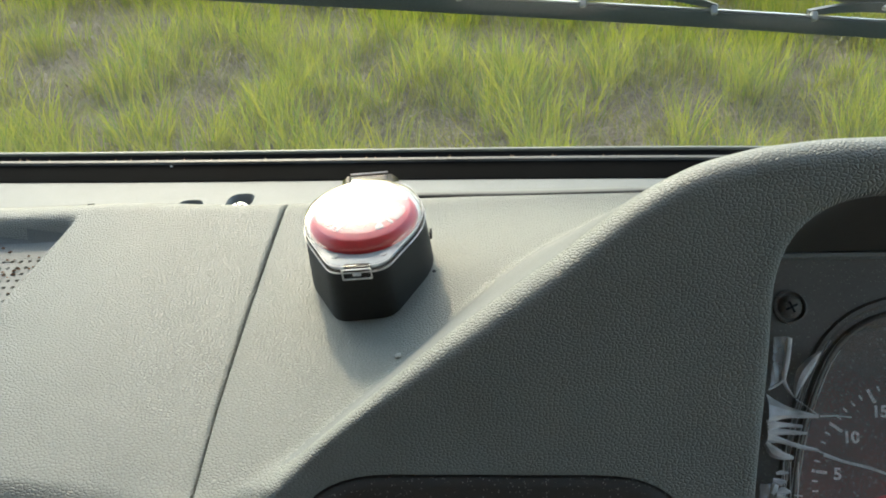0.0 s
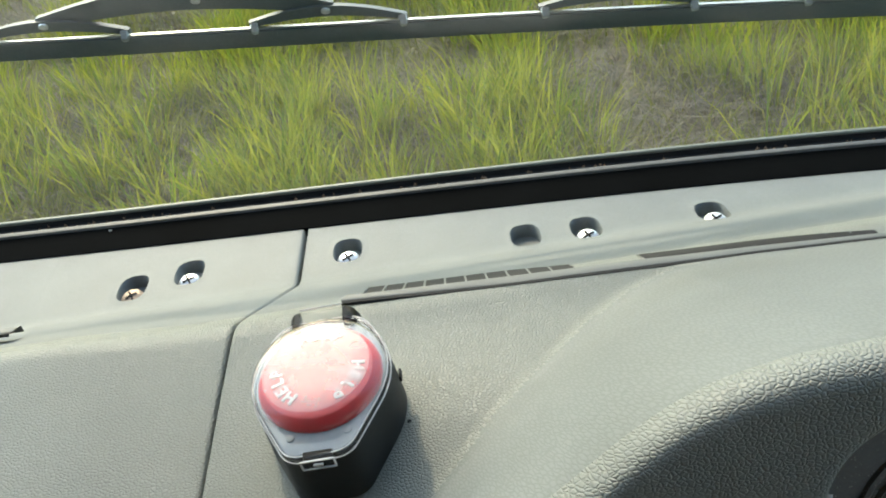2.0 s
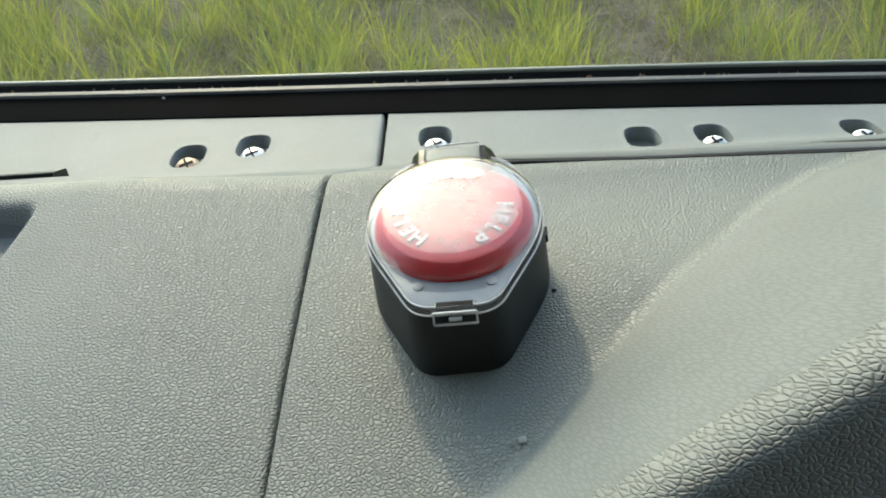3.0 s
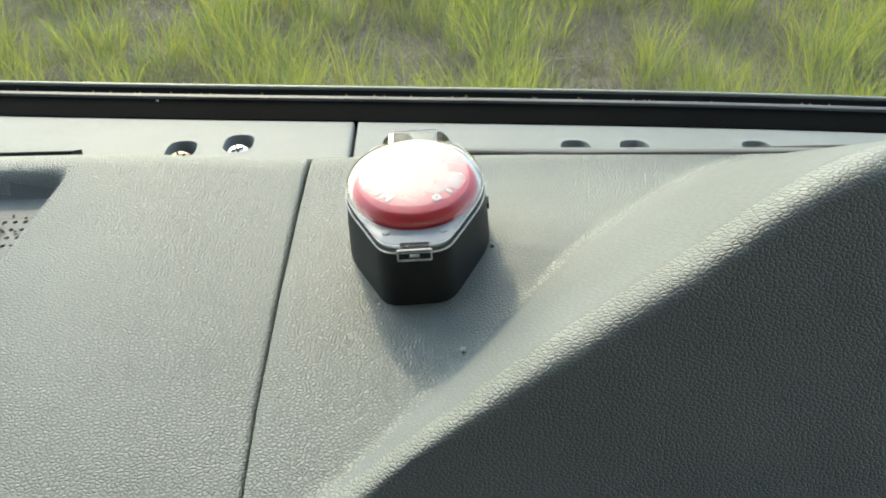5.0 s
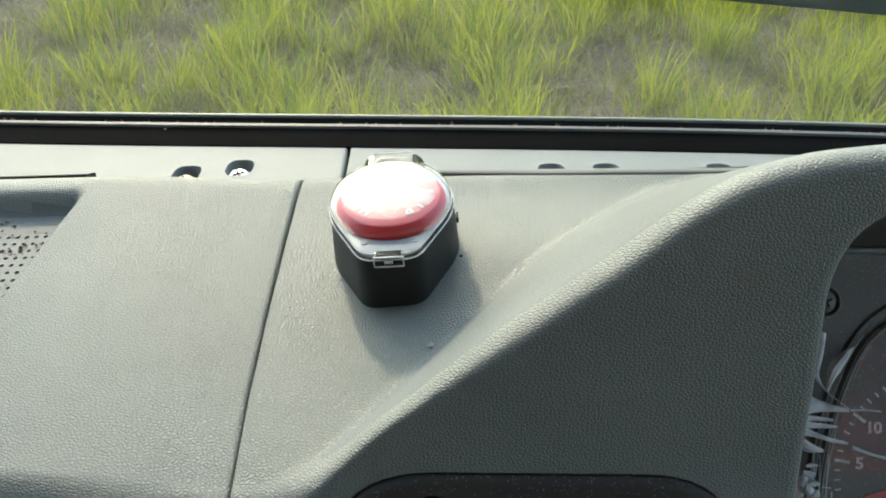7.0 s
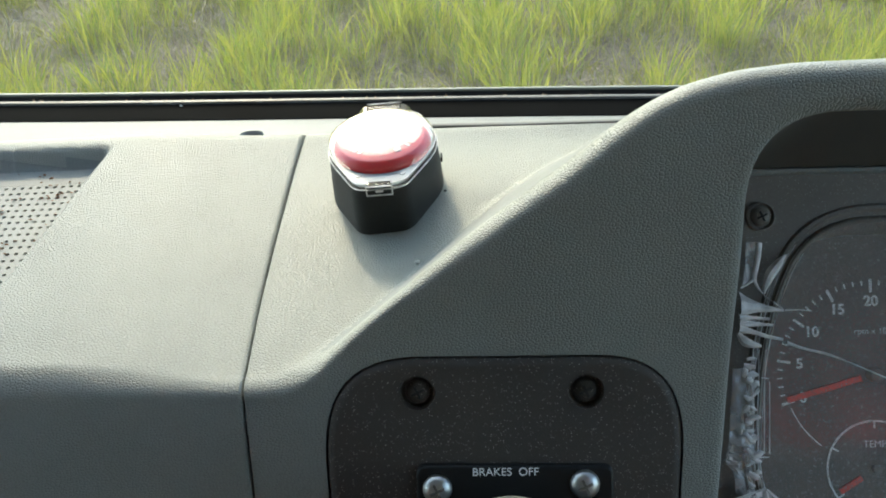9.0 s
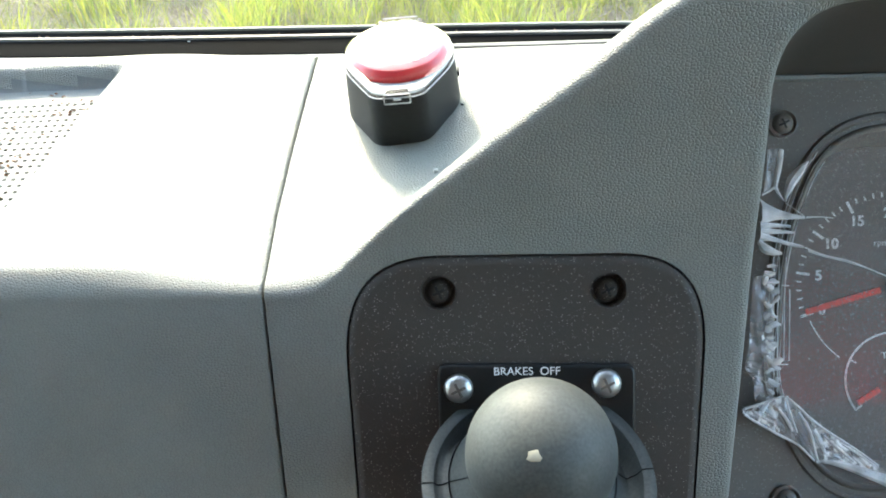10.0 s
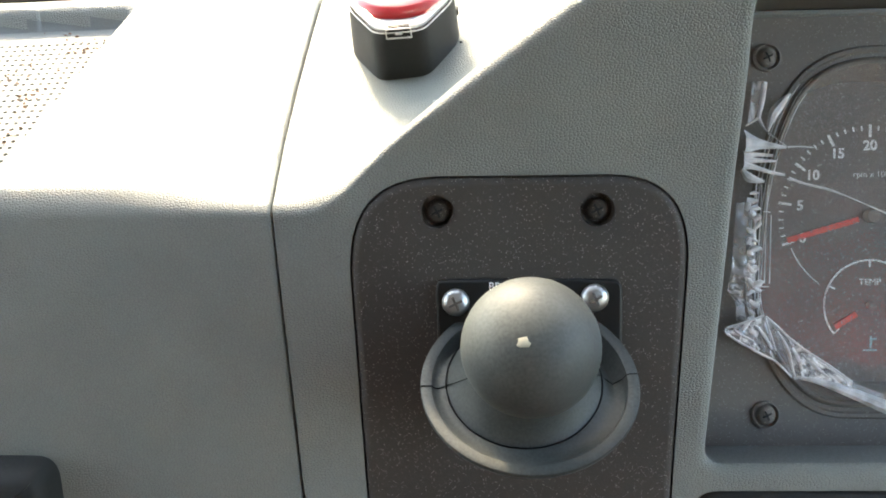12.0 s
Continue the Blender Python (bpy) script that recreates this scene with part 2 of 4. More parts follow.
def letters(text, size, m, mat, parent, name, depth=.0001, align='CENTER', bold=0.0):
    cu = bpy.data.curves.new("text", 'FONT')
    cu.body, cu.size, cu.align_x, cu.align_y = text, size, align, 'CENTER'
    cu.extrude, cu.offset = depth, bold
    ob = bpy.data.objects.new("text", cu)
    scene.collection.objects.link(ob)
    bpy.context.view_layer.update()
    me = bpy.data.meshes.new_from_object(ob.evaluated_get(bpy.context.evaluated_depsgraph_get()))
    bpy.data.objects.remove(ob)
    me.transform(m)
    me.materials.clear()
    me.materials.append(mat)
    me.name = name
    return link(name, me, parent)


def screw(name, place, axis, radius, parent, label, mat=None, slot=None):
    """A pan-head screw with a cross slot; axis points out of the head."""
    m = Matrix.Translation(place) @ Vector(axis).to_track_quat('Z', 'Y').to_matrix().to_4x4()
    r = radius
    head = part(name, lathe([(r * .98, -.0015), (r, 0), (r * .97, r * .2), (r * .8, r * .42), (r * .5, r * .55), (1e-6, r * .6)], m, 28), mat or STEEL, parent, label)
    bm = bmesh.new()
    for turn in (25, 115):
        b = box((r * 1.05, r * .17, r * .16), 0, m @ pose(0, 0, r * .56, 0, 0, turn))
        me = bpy.data.meshes.new("slot")
        b.to_mesh(me)
        b.free()
        bm.from_mesh(me)
        bpy.data.meshes.remove(me)
    part("cross_slot", bm, slot or DARK, head)
    return head


# ---------------------------------------------------------------- the plane of the dashboard's front and its axes
N_FRONT = Vector((-.05, -.89, .45)).normalized()
E1 = Vector((.89, -.05, 0)).normalized()
E2 = N_FRONT.cross(E1)


def front_y(x, z):
    """The face leans back; above the switch panel it stands steeper."""
    u = np.asarray(z, float) - 1.952
    steep = np.where(u > .02, u, np.where(u < -.02, 0, (u + .02) ** 2 / .08))
    return .258 + (-.05 * (x + .018) + .45 * (z - 1.942)) / .89 - .235 * steep


def front(x, z, out=0.0):
    """The point of the dashboard's front face at x and z, moved outwards."""
    return Vector((x, float(front_y(x, z)), z)) + N_FRONT * out


def front_pose(x, z, out=0.0):
    """Axes on the front plane: x right, y up the face, z out of it."""
    p = front(x, z, out)
    return Matrix(((E1.x, E2.x, N_FRONT.x, p.x), (E1.y, E2.y, N_FRONT.y, p.y), (E1.z, E2.z, N_FRONT.z, p.z), (0, 0, 0, 1)))


# ---------------------------------------------------------------- the top of the dashboard as a height over the plan
RIDGE_X = [-.6, -.0688, -.0630, -.0589, -.0489, -.0244, .0062, .0439, .0546, .0650, .0753, .0876, .1061, .1266, .1609, .30, .50]
RIDGE_Z = [1.9445, 1.9445, 1.9467, 1.9502, 1.9580, 1.9774, 2.0019, 2.0280, 2.0367, 2.0446, 2.0510, 2.0566, 2.0608, 2.0626, 2.0632, 2.0632, 2.061]
VALLEY_X = [-.069, -.0299, .0056, .0292, .0577, .0768, .10, .125, .16, .6]
VALLEY_Y = [.266, .3066, .3449, .3702, .3961, .4159, .4345, .4450, .4462, .4300]
RAIL = np.polyfit([-.5, -.3265, -.2012, -.0677, .0316, .0828, .2096, .2386, .45], [.676, .6555, .642, .633, .6272, .624, .606, .604, .575], 3)


def rail_y(x):
    return np.polyval(RAIL, x)


def soft_max(a, b, k):
    h = np.clip(.5 + .5 * (a - b) / k, 0, 1)
    return b * (1 - h) + a * h + k * h * (1 - h)


def smooth(t):
    t = np.clip(t, 0, 1)
    return t * t * (3 - 2 * t)


def ridge_z(x):
    z = (np.interp(x - .004, RIDGE_X, RIDGE_Z) + 2 * np.interp(x, RIDGE_X, RIDGE_Z) + np.interp(x + .004, RIDGE_X, RIDGE_Z)) / 4
    return z + .0021 * smooth((x + .065) / .03)


def ridge_y(x):
    return front_y(x, ridge_z(x))


STRIP_Y, CREST_Y = .563, .452


def tray_z(y):
    """The floor of the sunken speaker tray."""
    return 1.9456 + .080 * (y - .28)


def top_z(x, y):
    x, y = np.asarray(x, float), np.asarray(y, float)
    tilt = .10 * np.clip(x + .08, 0, .13) * (1 - .95 * smooth((y - .37) / .08))
    z = 1.9425 + .120 * (y - .26) + .005 * smooth((-.085 - x) / .09) + tilt
    z = np.minimum(z, 1.945 + .9 * np.maximum(y - .262, -.01) + .10 * np.clip(x + .08, 0, .13) + .01)
    crest = 1.9655 + .005 * smooth((-.085 - x) / .09)
    fall = crest - (crest - 1.8995) / (STRIP_Y - CREST_Y) * (y - CREST_Y) + .0015
    z = -soft_max(-z, -fall, .006)
    yr, zr, yv = ridge_y(x), ridge_z(x), np.interp(x, VALLEY_X, VALLEY_Y)
    w = (y - yr) / np.maximum(yv - yr, .004)
    zv = 1.9425 + .120 * (np.minimum(yv, CREST_Y) - .26) + .10 * np.clip(x + .08, 0, .13) * (1 - .95 * smooth((yv - .37) / .08)) - .59 * np.maximum(yv - CREST_Y, 0)
    hood = np.where(w < 1, zr + (zv - zr) * w, zv - .8 * (y - yv))
    z = np.where(x > -.069, soft_max(z, hood, .005), z)
    yb = rail_y(x)
    strip = 1.9005 - .0065 * (y - STRIP_Y) / (yb - STRIP_Y)
    z = np.where(y > STRIP_Y - .03, soft_max(z, strip, .004), z)
    pit = smooth((-.184 - .19 * (.4375 - y) - x) / .008) * smooth((.4425 - y) / .008) * smooth((y - .268) / .012)
    return z * (1 - pit) + np.minimum(z, tray_z(y) - .0011) * pit


def seam_x(y, z):
    """The seam between the two mouldings."""
    top = np.interp(y, [.265, .31, .36, .41, .452, .475, .563, .64], [-.0887, -.0880, -.0855, -.0822, -.079, -.077, -.068, -.067])
    face = np.interp(z, [1.78, 1.826, 1.944], [-.0815, -.0832, -.0887])
    return np.where(z < 1.942, np.where(y < .27, face, top), top)


SCREW_HOLES = [(-.1775, .5900), (-.1425, .5985), (-.0395, .5955), (.0730, .5790), (.1105, .5770), (.1880, .5720)]


def setback(x):
    """How far the rounding of the front edge reaches down the face."""
    return .0050 + .0055 * float(smooth((x + .035) / .05))


def column(x, low=None):
    """One profile at x, from the front face over the edge to the windscreen."""
    s = setback(x)
    zr, yr = float(ridge_z(x)), float(ridge_y(x))
    pts = []
    if low is not None:
        pts += [front(x, low + (zr - s - low) * i / 14) for i in range(14)]
    else:
        pts.append(front(x, zr - s - .004, -.0008))
    a, c = front(x, zr - s), front(x, zr)
    yb = yr + s * 1.5
    b = Vector((x, yb, float(top_z(x, yb))))
    for i in range(9):
        t = i / 8
        pts.append((1 - t) ** 2 * a + 2 * t * (1 - t) * c + t * t * b)
    ys = np.linspace(yb, float(rail_y(x)) + .004, 150)[1:]
    zs = top_z(np.full_like(ys, x), ys)
    pts += [Vector((x, y, z)) for y, z in zip(ys, zs)]
    return pts


def moulding(name, xs, parent, label, low, seam_side):
    cols = [column(x, low=low) for x in xs]
    k = len(cols[0])
    # bend the columns next to the seam onto it
    for i, x in enumerate(xs):
        w = 1 - min(1, abs(x + .08) / .022)
        if w > 0:
            for p in cols[i]:
                p.x += float(seam_x(p.y, p.z) + .08) * w
    edge = [p.copy() for p in (cols[-1] if seam_side > 0 else cols[0])]
    inward = [Vector((0, .7, -.7)) if p.y < .44 else Vector((0, 0, -1)) for p in edge]
    roll = [(.0008, .0002), (.0015, .0008), (.0020, .0019), (.0022, .0080)] if seam_side > 0 else [(.0006, .0005), (.0009, .0080)]
    extra = [[p + Vector((seam_side * dx, 0, 0)) + d * drop for p, d in zip(edge, inward)] for dx, drop in roll]
    cols = cols + extra if seam_side > 0 else extra[::-1] + cols
    verts = [p for c in cols for p in c]
    faces, mats = [], []
    for i in range(len(cols) - 1):
        for j in range(k - 1):
            q = (i * k + j, (i + 1) * k + j, (i + 1) * k + j + 1, i * k + j + 1)
            c = (verts[q[0]] + verts[q[2]]) / 2
            if any(((c.x - hx) / .0112) ** 2 + ((c.y - hy) / .0163) ** 2 < 1 for hx, hy in SCREW_HOLES):
                continue
            faces.append(q)
            hood = c.x > -.06 and c.y > ridge_y(c.x) + .012 and c.y < .56 and c.y < float(np.interp(c.x, VALLEY_X, VALLEY_Y))
            mats.append(1 if c.y > .475 or hood or (c.x < -.190 - .19 * (.4375 - c.y) and .272 < c.y < .438) else 0)
    me = mesh_from(name, verts, faces, [GRAIN, SMOOTH])
    me.polygons.foreach_set("material_index", mats)
    return link(name, me, parent, label)


dash = group_at("dashboard", (0, .3, 1.8), "grey grained plastic truck dashboard with dusty top", "dashboard")
GAP = .0009
left_xs = list(np.linspace(-.60, -.34, 14)[:-1]) + list(np.arange(-.34, -.24, .0025)) + list(np.arange(-.24, -.165, .0012)) + list(np.arange(-.165, -.083, .0025)) + [-.0828]
right_xs = [-.0788, -.0782] + list(np.arange(-.077, .30, .0025)) + list(np.linspace(.30, .50, 11)[1:])
moulding("left_moulding", left_xs, dash, "grey grained moulding with a sunken grille", 1.72, 1)
moulding("right_moulding", right_xs, dash, "grey moulding rising into the instrument hood", None, -1)
# dark body under the seam and the gaps
under = loft([[front(x, 1.72, -.012), front(x, 1.935, -.012), Vector((x, .30, 1.925)), Vector((x, .45, 1.935)), Vector((x, .56, 1.885)), Vector((x, .68, 1.875))] for x in (-.12, -.04)], False)
part("inner_frame", under, DARK, dash)

# outlines on the front face, in x and z
PANEL_OUT = rounded([(-.0535, 1.78), (.0765, 1.78), (.0895, 1.9548), (-.0565, 1.9552)], [.002, .002, .036, .040], 12)
OPEN_OUT = rounded([(.0948, 1.8390), (.47, 1.8390), (.47, 2.0455), (.1092, 2.0455), (.1086, 1.965)], [.009, .01, .02, .034, .05], 12)
LOWER_OUT = rounded([(.0885, 1.735), (.45, 1.735), (.45, 1.8285), (.0890, 1.8285)], [.002, .002, .012, .012], 8)
ridge_line = [Vector((x, float(ridge_z(x)) - setback(x))) for x in [-.0865] + list(np.arange(-.079, .50, .004))]
face_edge = [Vector((-.0808, 1.72)), Vector((.50, 1.72))] + ridge_line[::-1] + [Vector((float(seam_x(.2, z)) + GAP, z)) for z in (1.934, 1.90, 1.86, 1.82, 1.78)]
hole_panel = offset_loop(PANEL_OUT, .0002)
hole_open = offset_loop(OPEN_OUT, .005)
hole_lower = offset_loop(LOWER_OUT, .0008)
part("front_face", flat_fill([face_edge, hole_panel, hole_open, hole_lower], lambda x, z: front(x, z), [1.930 + i * .005 for i in range(16)]), GRAIN, dash)
# rounded edge of the instrument opening and its dark tunnel
rings = []
for i in range(7):
    t = radians(90 * i / 6)
    rings.append([front(p.x, p.y, -.005 * (1 - math.cos(t))) for p in offset_loop(OPEN_OUT, .005 * (1 - math.sin(t)))])
part("opening_edge", loft(rings), GRAIN, dash)

# the plane of the instruments
N_CL = Vector((-.0453, -.8238, .565)).normalized()
C1 = Vector((.8238, -.0453, 0)).normalized()
C2 = N_CL.cross(C1)


def cluster(x, z, out=0.0):
    return Vector((x, .329 + (-.0453 * (x - .14) + .565 * (z - 1.972)) / .8238, z)) + N_CL * out


def cluster_pose(x, z, out=0.0):
    p = cluster(x, z, out)
    return Matrix(((C1.x, C2.x, N_CL.x, p.x), (C1.y, C2.y, N_CL.y, p.y), (C1.z, C2.z, N_CL.z, p.z), (0, 0, 0, 1)))


tunnel_to = [Vector((min(max(p.x, .098), .46), 1.8206 + (p.y - 1.839) / (2.0455 - 1.839) * (1.9895 - 1.8206))) for p in OPEN_OUT]
lining = part("hood_lining", loft([[front(p.x, p.y, -.005) for p in OPEN_OUT], [front(p.x, p.y, -.005).lerp(cluster(q.x, q.y, 0), .5) for p, q in zip(OPEN_OUT, tunnel_to)], [cluster(q.x, q.y, -.002) for q in tunnel_to]]), LINER, dash, "black inner lining of the hood")
lining = lining.data
lining.materials.append(SMOOTH)
for f in lining.polygons:
    f.material_index = 1 if abs(f.normal.z) > .35 and f.center.z < 1.87 else 0
part("lining_edge", loft([[cluster(x, 1.9872, .0005), cluster(x, 1.9880, .0024), cluster(x, 1.9892, .0026), cluster(x, 1.9900, .0005)] for x in np.linspace(.1075, .455, 20)], False), SMOOTH, dash, "thin grey ledge over the instruments")
# rounded groove round the switch panel and the panel below the instruments
part("lower_gap", loft([[front(p.x, p.y, 0) for p in hole_lower], [front(p.x, p.y, -.006) for p in hole_lower], [front(p.x, p.y, -.006) for p in offset_loop(LOWER_OUT, -.004)]]), DARK, dash)
part("panel_gap", loft([[front(p.x, p.y, 0) for p in hole_panel], [front(p.x, p.y, -.003) for p in hole_panel], [front(p.x, p.y, -.003) for p in offset_loop(PANEL_OUT, -.004)]]), DARK, dash)


# screw holes in the strip under the windscreen
def screw_hole(hx, hy, with_screw, steel):
    ang = [2 * math.pi * i / 40 for i in range(40)]

    def ring(rx, ry, drop, back=0.0):
        out = []
        for a in ang:
            c, sn = math.cos(a), math.sin(a)
            k = 1.0 / (abs(c) ** 2.8 + abs(sn) ** 2.8) ** (1 / 2.8)
            x, y = hx + rx * c * k, hy + ry * sn * k + back
            out.append(Vector((x, y, float(top_z(x, y)) + .00025 - drop)))
        return out
    part("screw_recess", loft([ring(.0142, .0196, .0004), ring(.0120, .0172, .0001), ring(.0095, .0142, 0), ring(.0091, .0138, .0006), ring(.0086, .0130, .0085, -.0008), ring(.002, .003, .0087, -.001)], True, (False, True)), SMOOTH, dash)
    if with_screw:
        z = float(top_z(hx, hy - .006)) - .0052
        screw("screw", (hx, hy - .0060, z), (0, -.25, 1), .0075, dash, "rusty cross-head screw" if steel is RUSTY else "bright cross-head screw", steel)


RUSTY = plain("rusty_screw_steel", (.42, .33, .25), .55, metal=.8, bump_scale=1400, bump_depth=.0003)
for i, (hx, hy) in enumerate(SCREW_HOLES):
    screw_hole(hx, hy, i != 3, RUSTY if i == 0 else STEEL)


# demister vents
def vent(xs, near_of, lift, depth, slit, fall):
    """A slit along the crest with a level plate behind it."""
    def at_slit(x, back, dz):
        y = near_of(x)
        return Vector((x, y + back, float(top_z(x, y)) + lift + dz - fall * back))
    plate = [(slit, -.0008), (slit, .0003), (slit + .0006, .0007), (depth - .001, .0004), (depth, -.0002), (depth, -.004)]
    v = part("demister_vent", loft([[at_slit(x, back, dz) for back, dz in plate] for x in xs], False), VENT, dash, "dark grey demister vent plate")
    part("vent_slit", loft([[at_slit(x, -.0014, -.0012), at_slit(x, -.0010, .0006), at_slit(x, slit + .0003, .0002)] for x in xs], False), DARK, v)


# the long vent behind the button: a level plate with a gap before it and slots with fins behind it
PLATE_FRONT = ([-.030, .049, .111, .160, .217, .26], [.4600, .4524, .4486, .4455, .4407, .4370])
PLATE_BACK = ([-.026, -.0193, .050, .113, .162, .217, .26], [.4680, .4655, .4604, .4570, .4524, .4466, .4420])
SLOT_END = ([-.0213, .0525, .0815, .116, .163, .217], [.5030, .4868, .4750, .4715, .4610, .4500])


def plate_point(x, y, dz=0.0):
    return Vector((x, y, max(1.9651 - .12 * (y - .4525), float(top_z(x, y)) + .0005) + dz))


plate_rows, gap_rows = [], []
for x in np.linspace(-.029, .26, 80):
    y0, y1 = float(np.interp(x, *PLATE_FRONT)), float(np.interp(x, *PLATE_BACK))
    slant = max(0, 1 - (x + .029) / .004) * .004
    y1 = max(y0 + .003, y1 - slant)
    g = plate_point(x, y0 + .0019)
    plate_rows.append([g + Vector((0, 0, -.002)), g, plate_point(x, y0 + .0024, .0003), plate_point(x, y1 - .0005, .0003), plate_point(x, y1), plate_point(x, y1, -.0014), plate_point(x, y1 - .004, -.0016)])
    gap_rows.append([plate_point(x, y0 - .0004, -.0012), plate_point(x, y0, -.0001), plate_point(x, y0 + .0020, -.0001)])
long_vent = part("demister_vent", loft(plate_rows, False), VENT, dash, "grey demister vent plate with slots")
part("vent_gap", loft(gap_rows, False), DARK, long_vent)
for lo, hi, count in ((-.0205, .0815, 10), (.1140, .2170, 10)):
    rows, fins = [], np.linspace(lo, hi, count + 1)
    for x in np.linspace(lo, hi, 30):
        y0, y1 = float(np.interp(x, *PLATE_BACK)) - .002, float(np.interp(x, *SLOT_END))
        rows.append([Vector((x, y, float(top_z(x, y)) + .0006)) for y in np.linspace(y0, max(y1, y0 + .0025), 7)])
    # slots are not cut: a dark strip on the moulding paints their shade
    part("slot_shade", loft(rows, False), DARK, long_vent)
    for x in fins:
        y0, y1 = float(np.interp(x, *PLATE_BACK)) - .001, float(np.interp(x, *SLOT_END))
        y1 = max(y1, y0 + .002)
        foot = float(top_z(x, y1)) + .0008
        fin = [[Vector((x + w, y0, plate_point(x, y0).z - .0006)), Vector((x + w, y1, foot)), Vector((x + w, y0, foot))] for w in (-.0005, .0005)]
        part("vent_fin", loft(fin, True, (True, True)), VENT, long_vent, smooth=False)
# the short vent behind the speaker
vent(np.linspace(-.42, -.205, 30), lambda x: np.interp(x, [-.45, -.207], [.507, .497]), .0052, .0120, .0022, .42)

# ---------------------------------------------------------------- speaker grille in the sunken tray
tray = group_at("speaker_grille", (-.27, .36, 1.945), "perforated grey plastic speaker grille sunk in the dashboard", "grille")
STEP_X, STEP_Y, HOLE = .0044, .0054, .00105
gv, gf = [], []
for ix in range(56):
    for iy in range(26):
        cx, cy = -.1905 - ix * STEP_X, .2840 + iy * STEP_Y
        b0 = len(gv)
        ring = [(cx + STEP_X / 2 * sx, cy + STEP_Y / 2 * sy) for sx, sy in ((1, 0), (1, 1), (0, 1), (-1, 1), (-1, 0), (-1, -1), (0, -1), (1, -1))]
        lip_ring = [(cx + HOLE * math.cos(k * math.pi / 4), cy + HOLE * math.sin(k * math.pi / 4)) for k in range(8)]
        gv += [(x, y, float(tray_z(y))) for x, y in ring + lip_ring] + [(x, y, float(tray_z(y)) - .0009) for x, y in lip_ring]
        for k in range(8):
            j = (k + 1) % 8
            gf.append((b0 + k, b0 + j, b0 + 8 + j, b0 + 8 + k))
            gf.append((b0 + 8 + k, b0 + 8 + j, b0 + 16 + j, b0 + 16 + k))
        gf.append(tuple(b0 + 16 + k for k in range(8)))
grille_me = mesh_from("perforated_sheet", gv, gf, [SMOOTH, DARK], smooth=False)
mi = [0] * len(gf)
for i in range(16, len(gf), 17):
    mi[i] = 1
grille_me.polygons.foreach_set("material_index", mi)
tagged(link("perforated_sheet", grille_me, tray), kind="stuff")
# plain border round the holes, rising into the back wall of the tray
def border(lo_x, hi_x, lo_y, hi_y):
    rows = [[Vector((x, y, float(tray_z(y)) + h)) for y, h in ((lo_y, -.001), (lo_y, 0), (hi_y, 0), (hi_y, -.001))] for x in (lo_x, hi_x)]
    return part("grille_border", loft(rows, True, (True, True)), SMOOTH, tray)


border(-.435, -.1883, .2720, .2812)
border(-.435, -.1883, .4218, .4370)
CRUMB = plain("dry_leaf_crumbs", (.16, .075, .03), .8)
rng = random.Random(4)
cv, cf = [], []
for i in range(90):
    cl = rng.choice([(-.232, .405), (-.225, .425), (-.212, .412), (-.235, .38), (-.224, .362), (-.242, .345), (-.207, .385), (-.222, .330)])
    x, y, r, a = rng.gauss(cl[0], .006), rng.gauss(cl[1], .006), rng.uniform(.0004, .0011), rng.uniform(0, 6.3)
    x = min(x, -.190 - .19 * (.4375 - y))
    b0 = len(cv)
    for k in range(5):
        cv.append((x + r * rng.uniform(.6, 1.8) * math.cos(a + k * 1.256), y + r * rng.uniform(.5, 1) * math.sin(a + k * 1.256), float(tray_z(y)) + .0002 + rng.uniform(0, .0008)))
    cv.append((x, y, float(tray_z(y)) + .0006 + r * .8))
    for k in range(5):
        cf.append((b0 + k, b0 + (k + 1) % 5, b0 + 5))
tagged(link("leaf_crumbs", mesh_from("leaf_crumbs", cv, cf, CRUMB, False)), "dry brown leaf crumbs scattered on the speaker grille", "debris", kind="stuff")

# ---------------------------------------------------------------- switch panel with the parking brake
def punched(outline, holes, out, thick, edge, mat, name, parent, label=""):
    """A plate on the front plane with a rounded rim and round holes."""
    inner = offset_loop(outline, -edge)
    bm = flat_fill([inner] + [[Vector((hx + r * math.cos(2 * math.pi * i / 28), hz + r * .9 * math.sin(2 * math.pi * i / 28))) for i in range(28)] for hx, hz, r in holes], lambda x, z: front(x, z, out))
    rings = []
    for i in range(5):
        t = radians(90 * i / 4)
        rings.append([front(p.x, p.y, out - edge * (1 - math.cos(t))) for p in offset_loop(outline, -edge * (1 - math.sin(t)))])
    rings.append([front(p.x, p.y, out - thick) for p in outline])
    b2 = loft(rings)
    me = bpy.data.meshes.new("rim")
    b2.to_mesh(me)
    b2.free()
    bm.from_mesh(me)
    bpy.data.meshes.remove(me)
    return part(name, bm, mat, parent, label)


plate = punched(PANEL_OUT, [(-.0178, 1.9415, .0072), (.0492, 1.9415, .0072)], .0012, .006, .0036, PANEL, "switch_panel", dash, "dusty black plastic switch panel with rounded corners")
punched(LOWER_OUT, [], -.0008, .006, .003, BLACK, "lower_panel", dash, "black panel below the instruments")
for hx in (-.0178, .0492):
    m = front_pose(hx, 1.9415, .0012)
    part("screw_well", lathe([(.0080, .0001), (.0072, 0), (.0070, -.0012), (.0066, -.0042), (1e-6, -.0044)], m, 28, False), PANEL, plate)
    screw("black_screw", front(hx, 1.9412, -.0034), N_FRONT, .0052, dash, "black cross-head screw deep in its well", PANEL, BLACK)

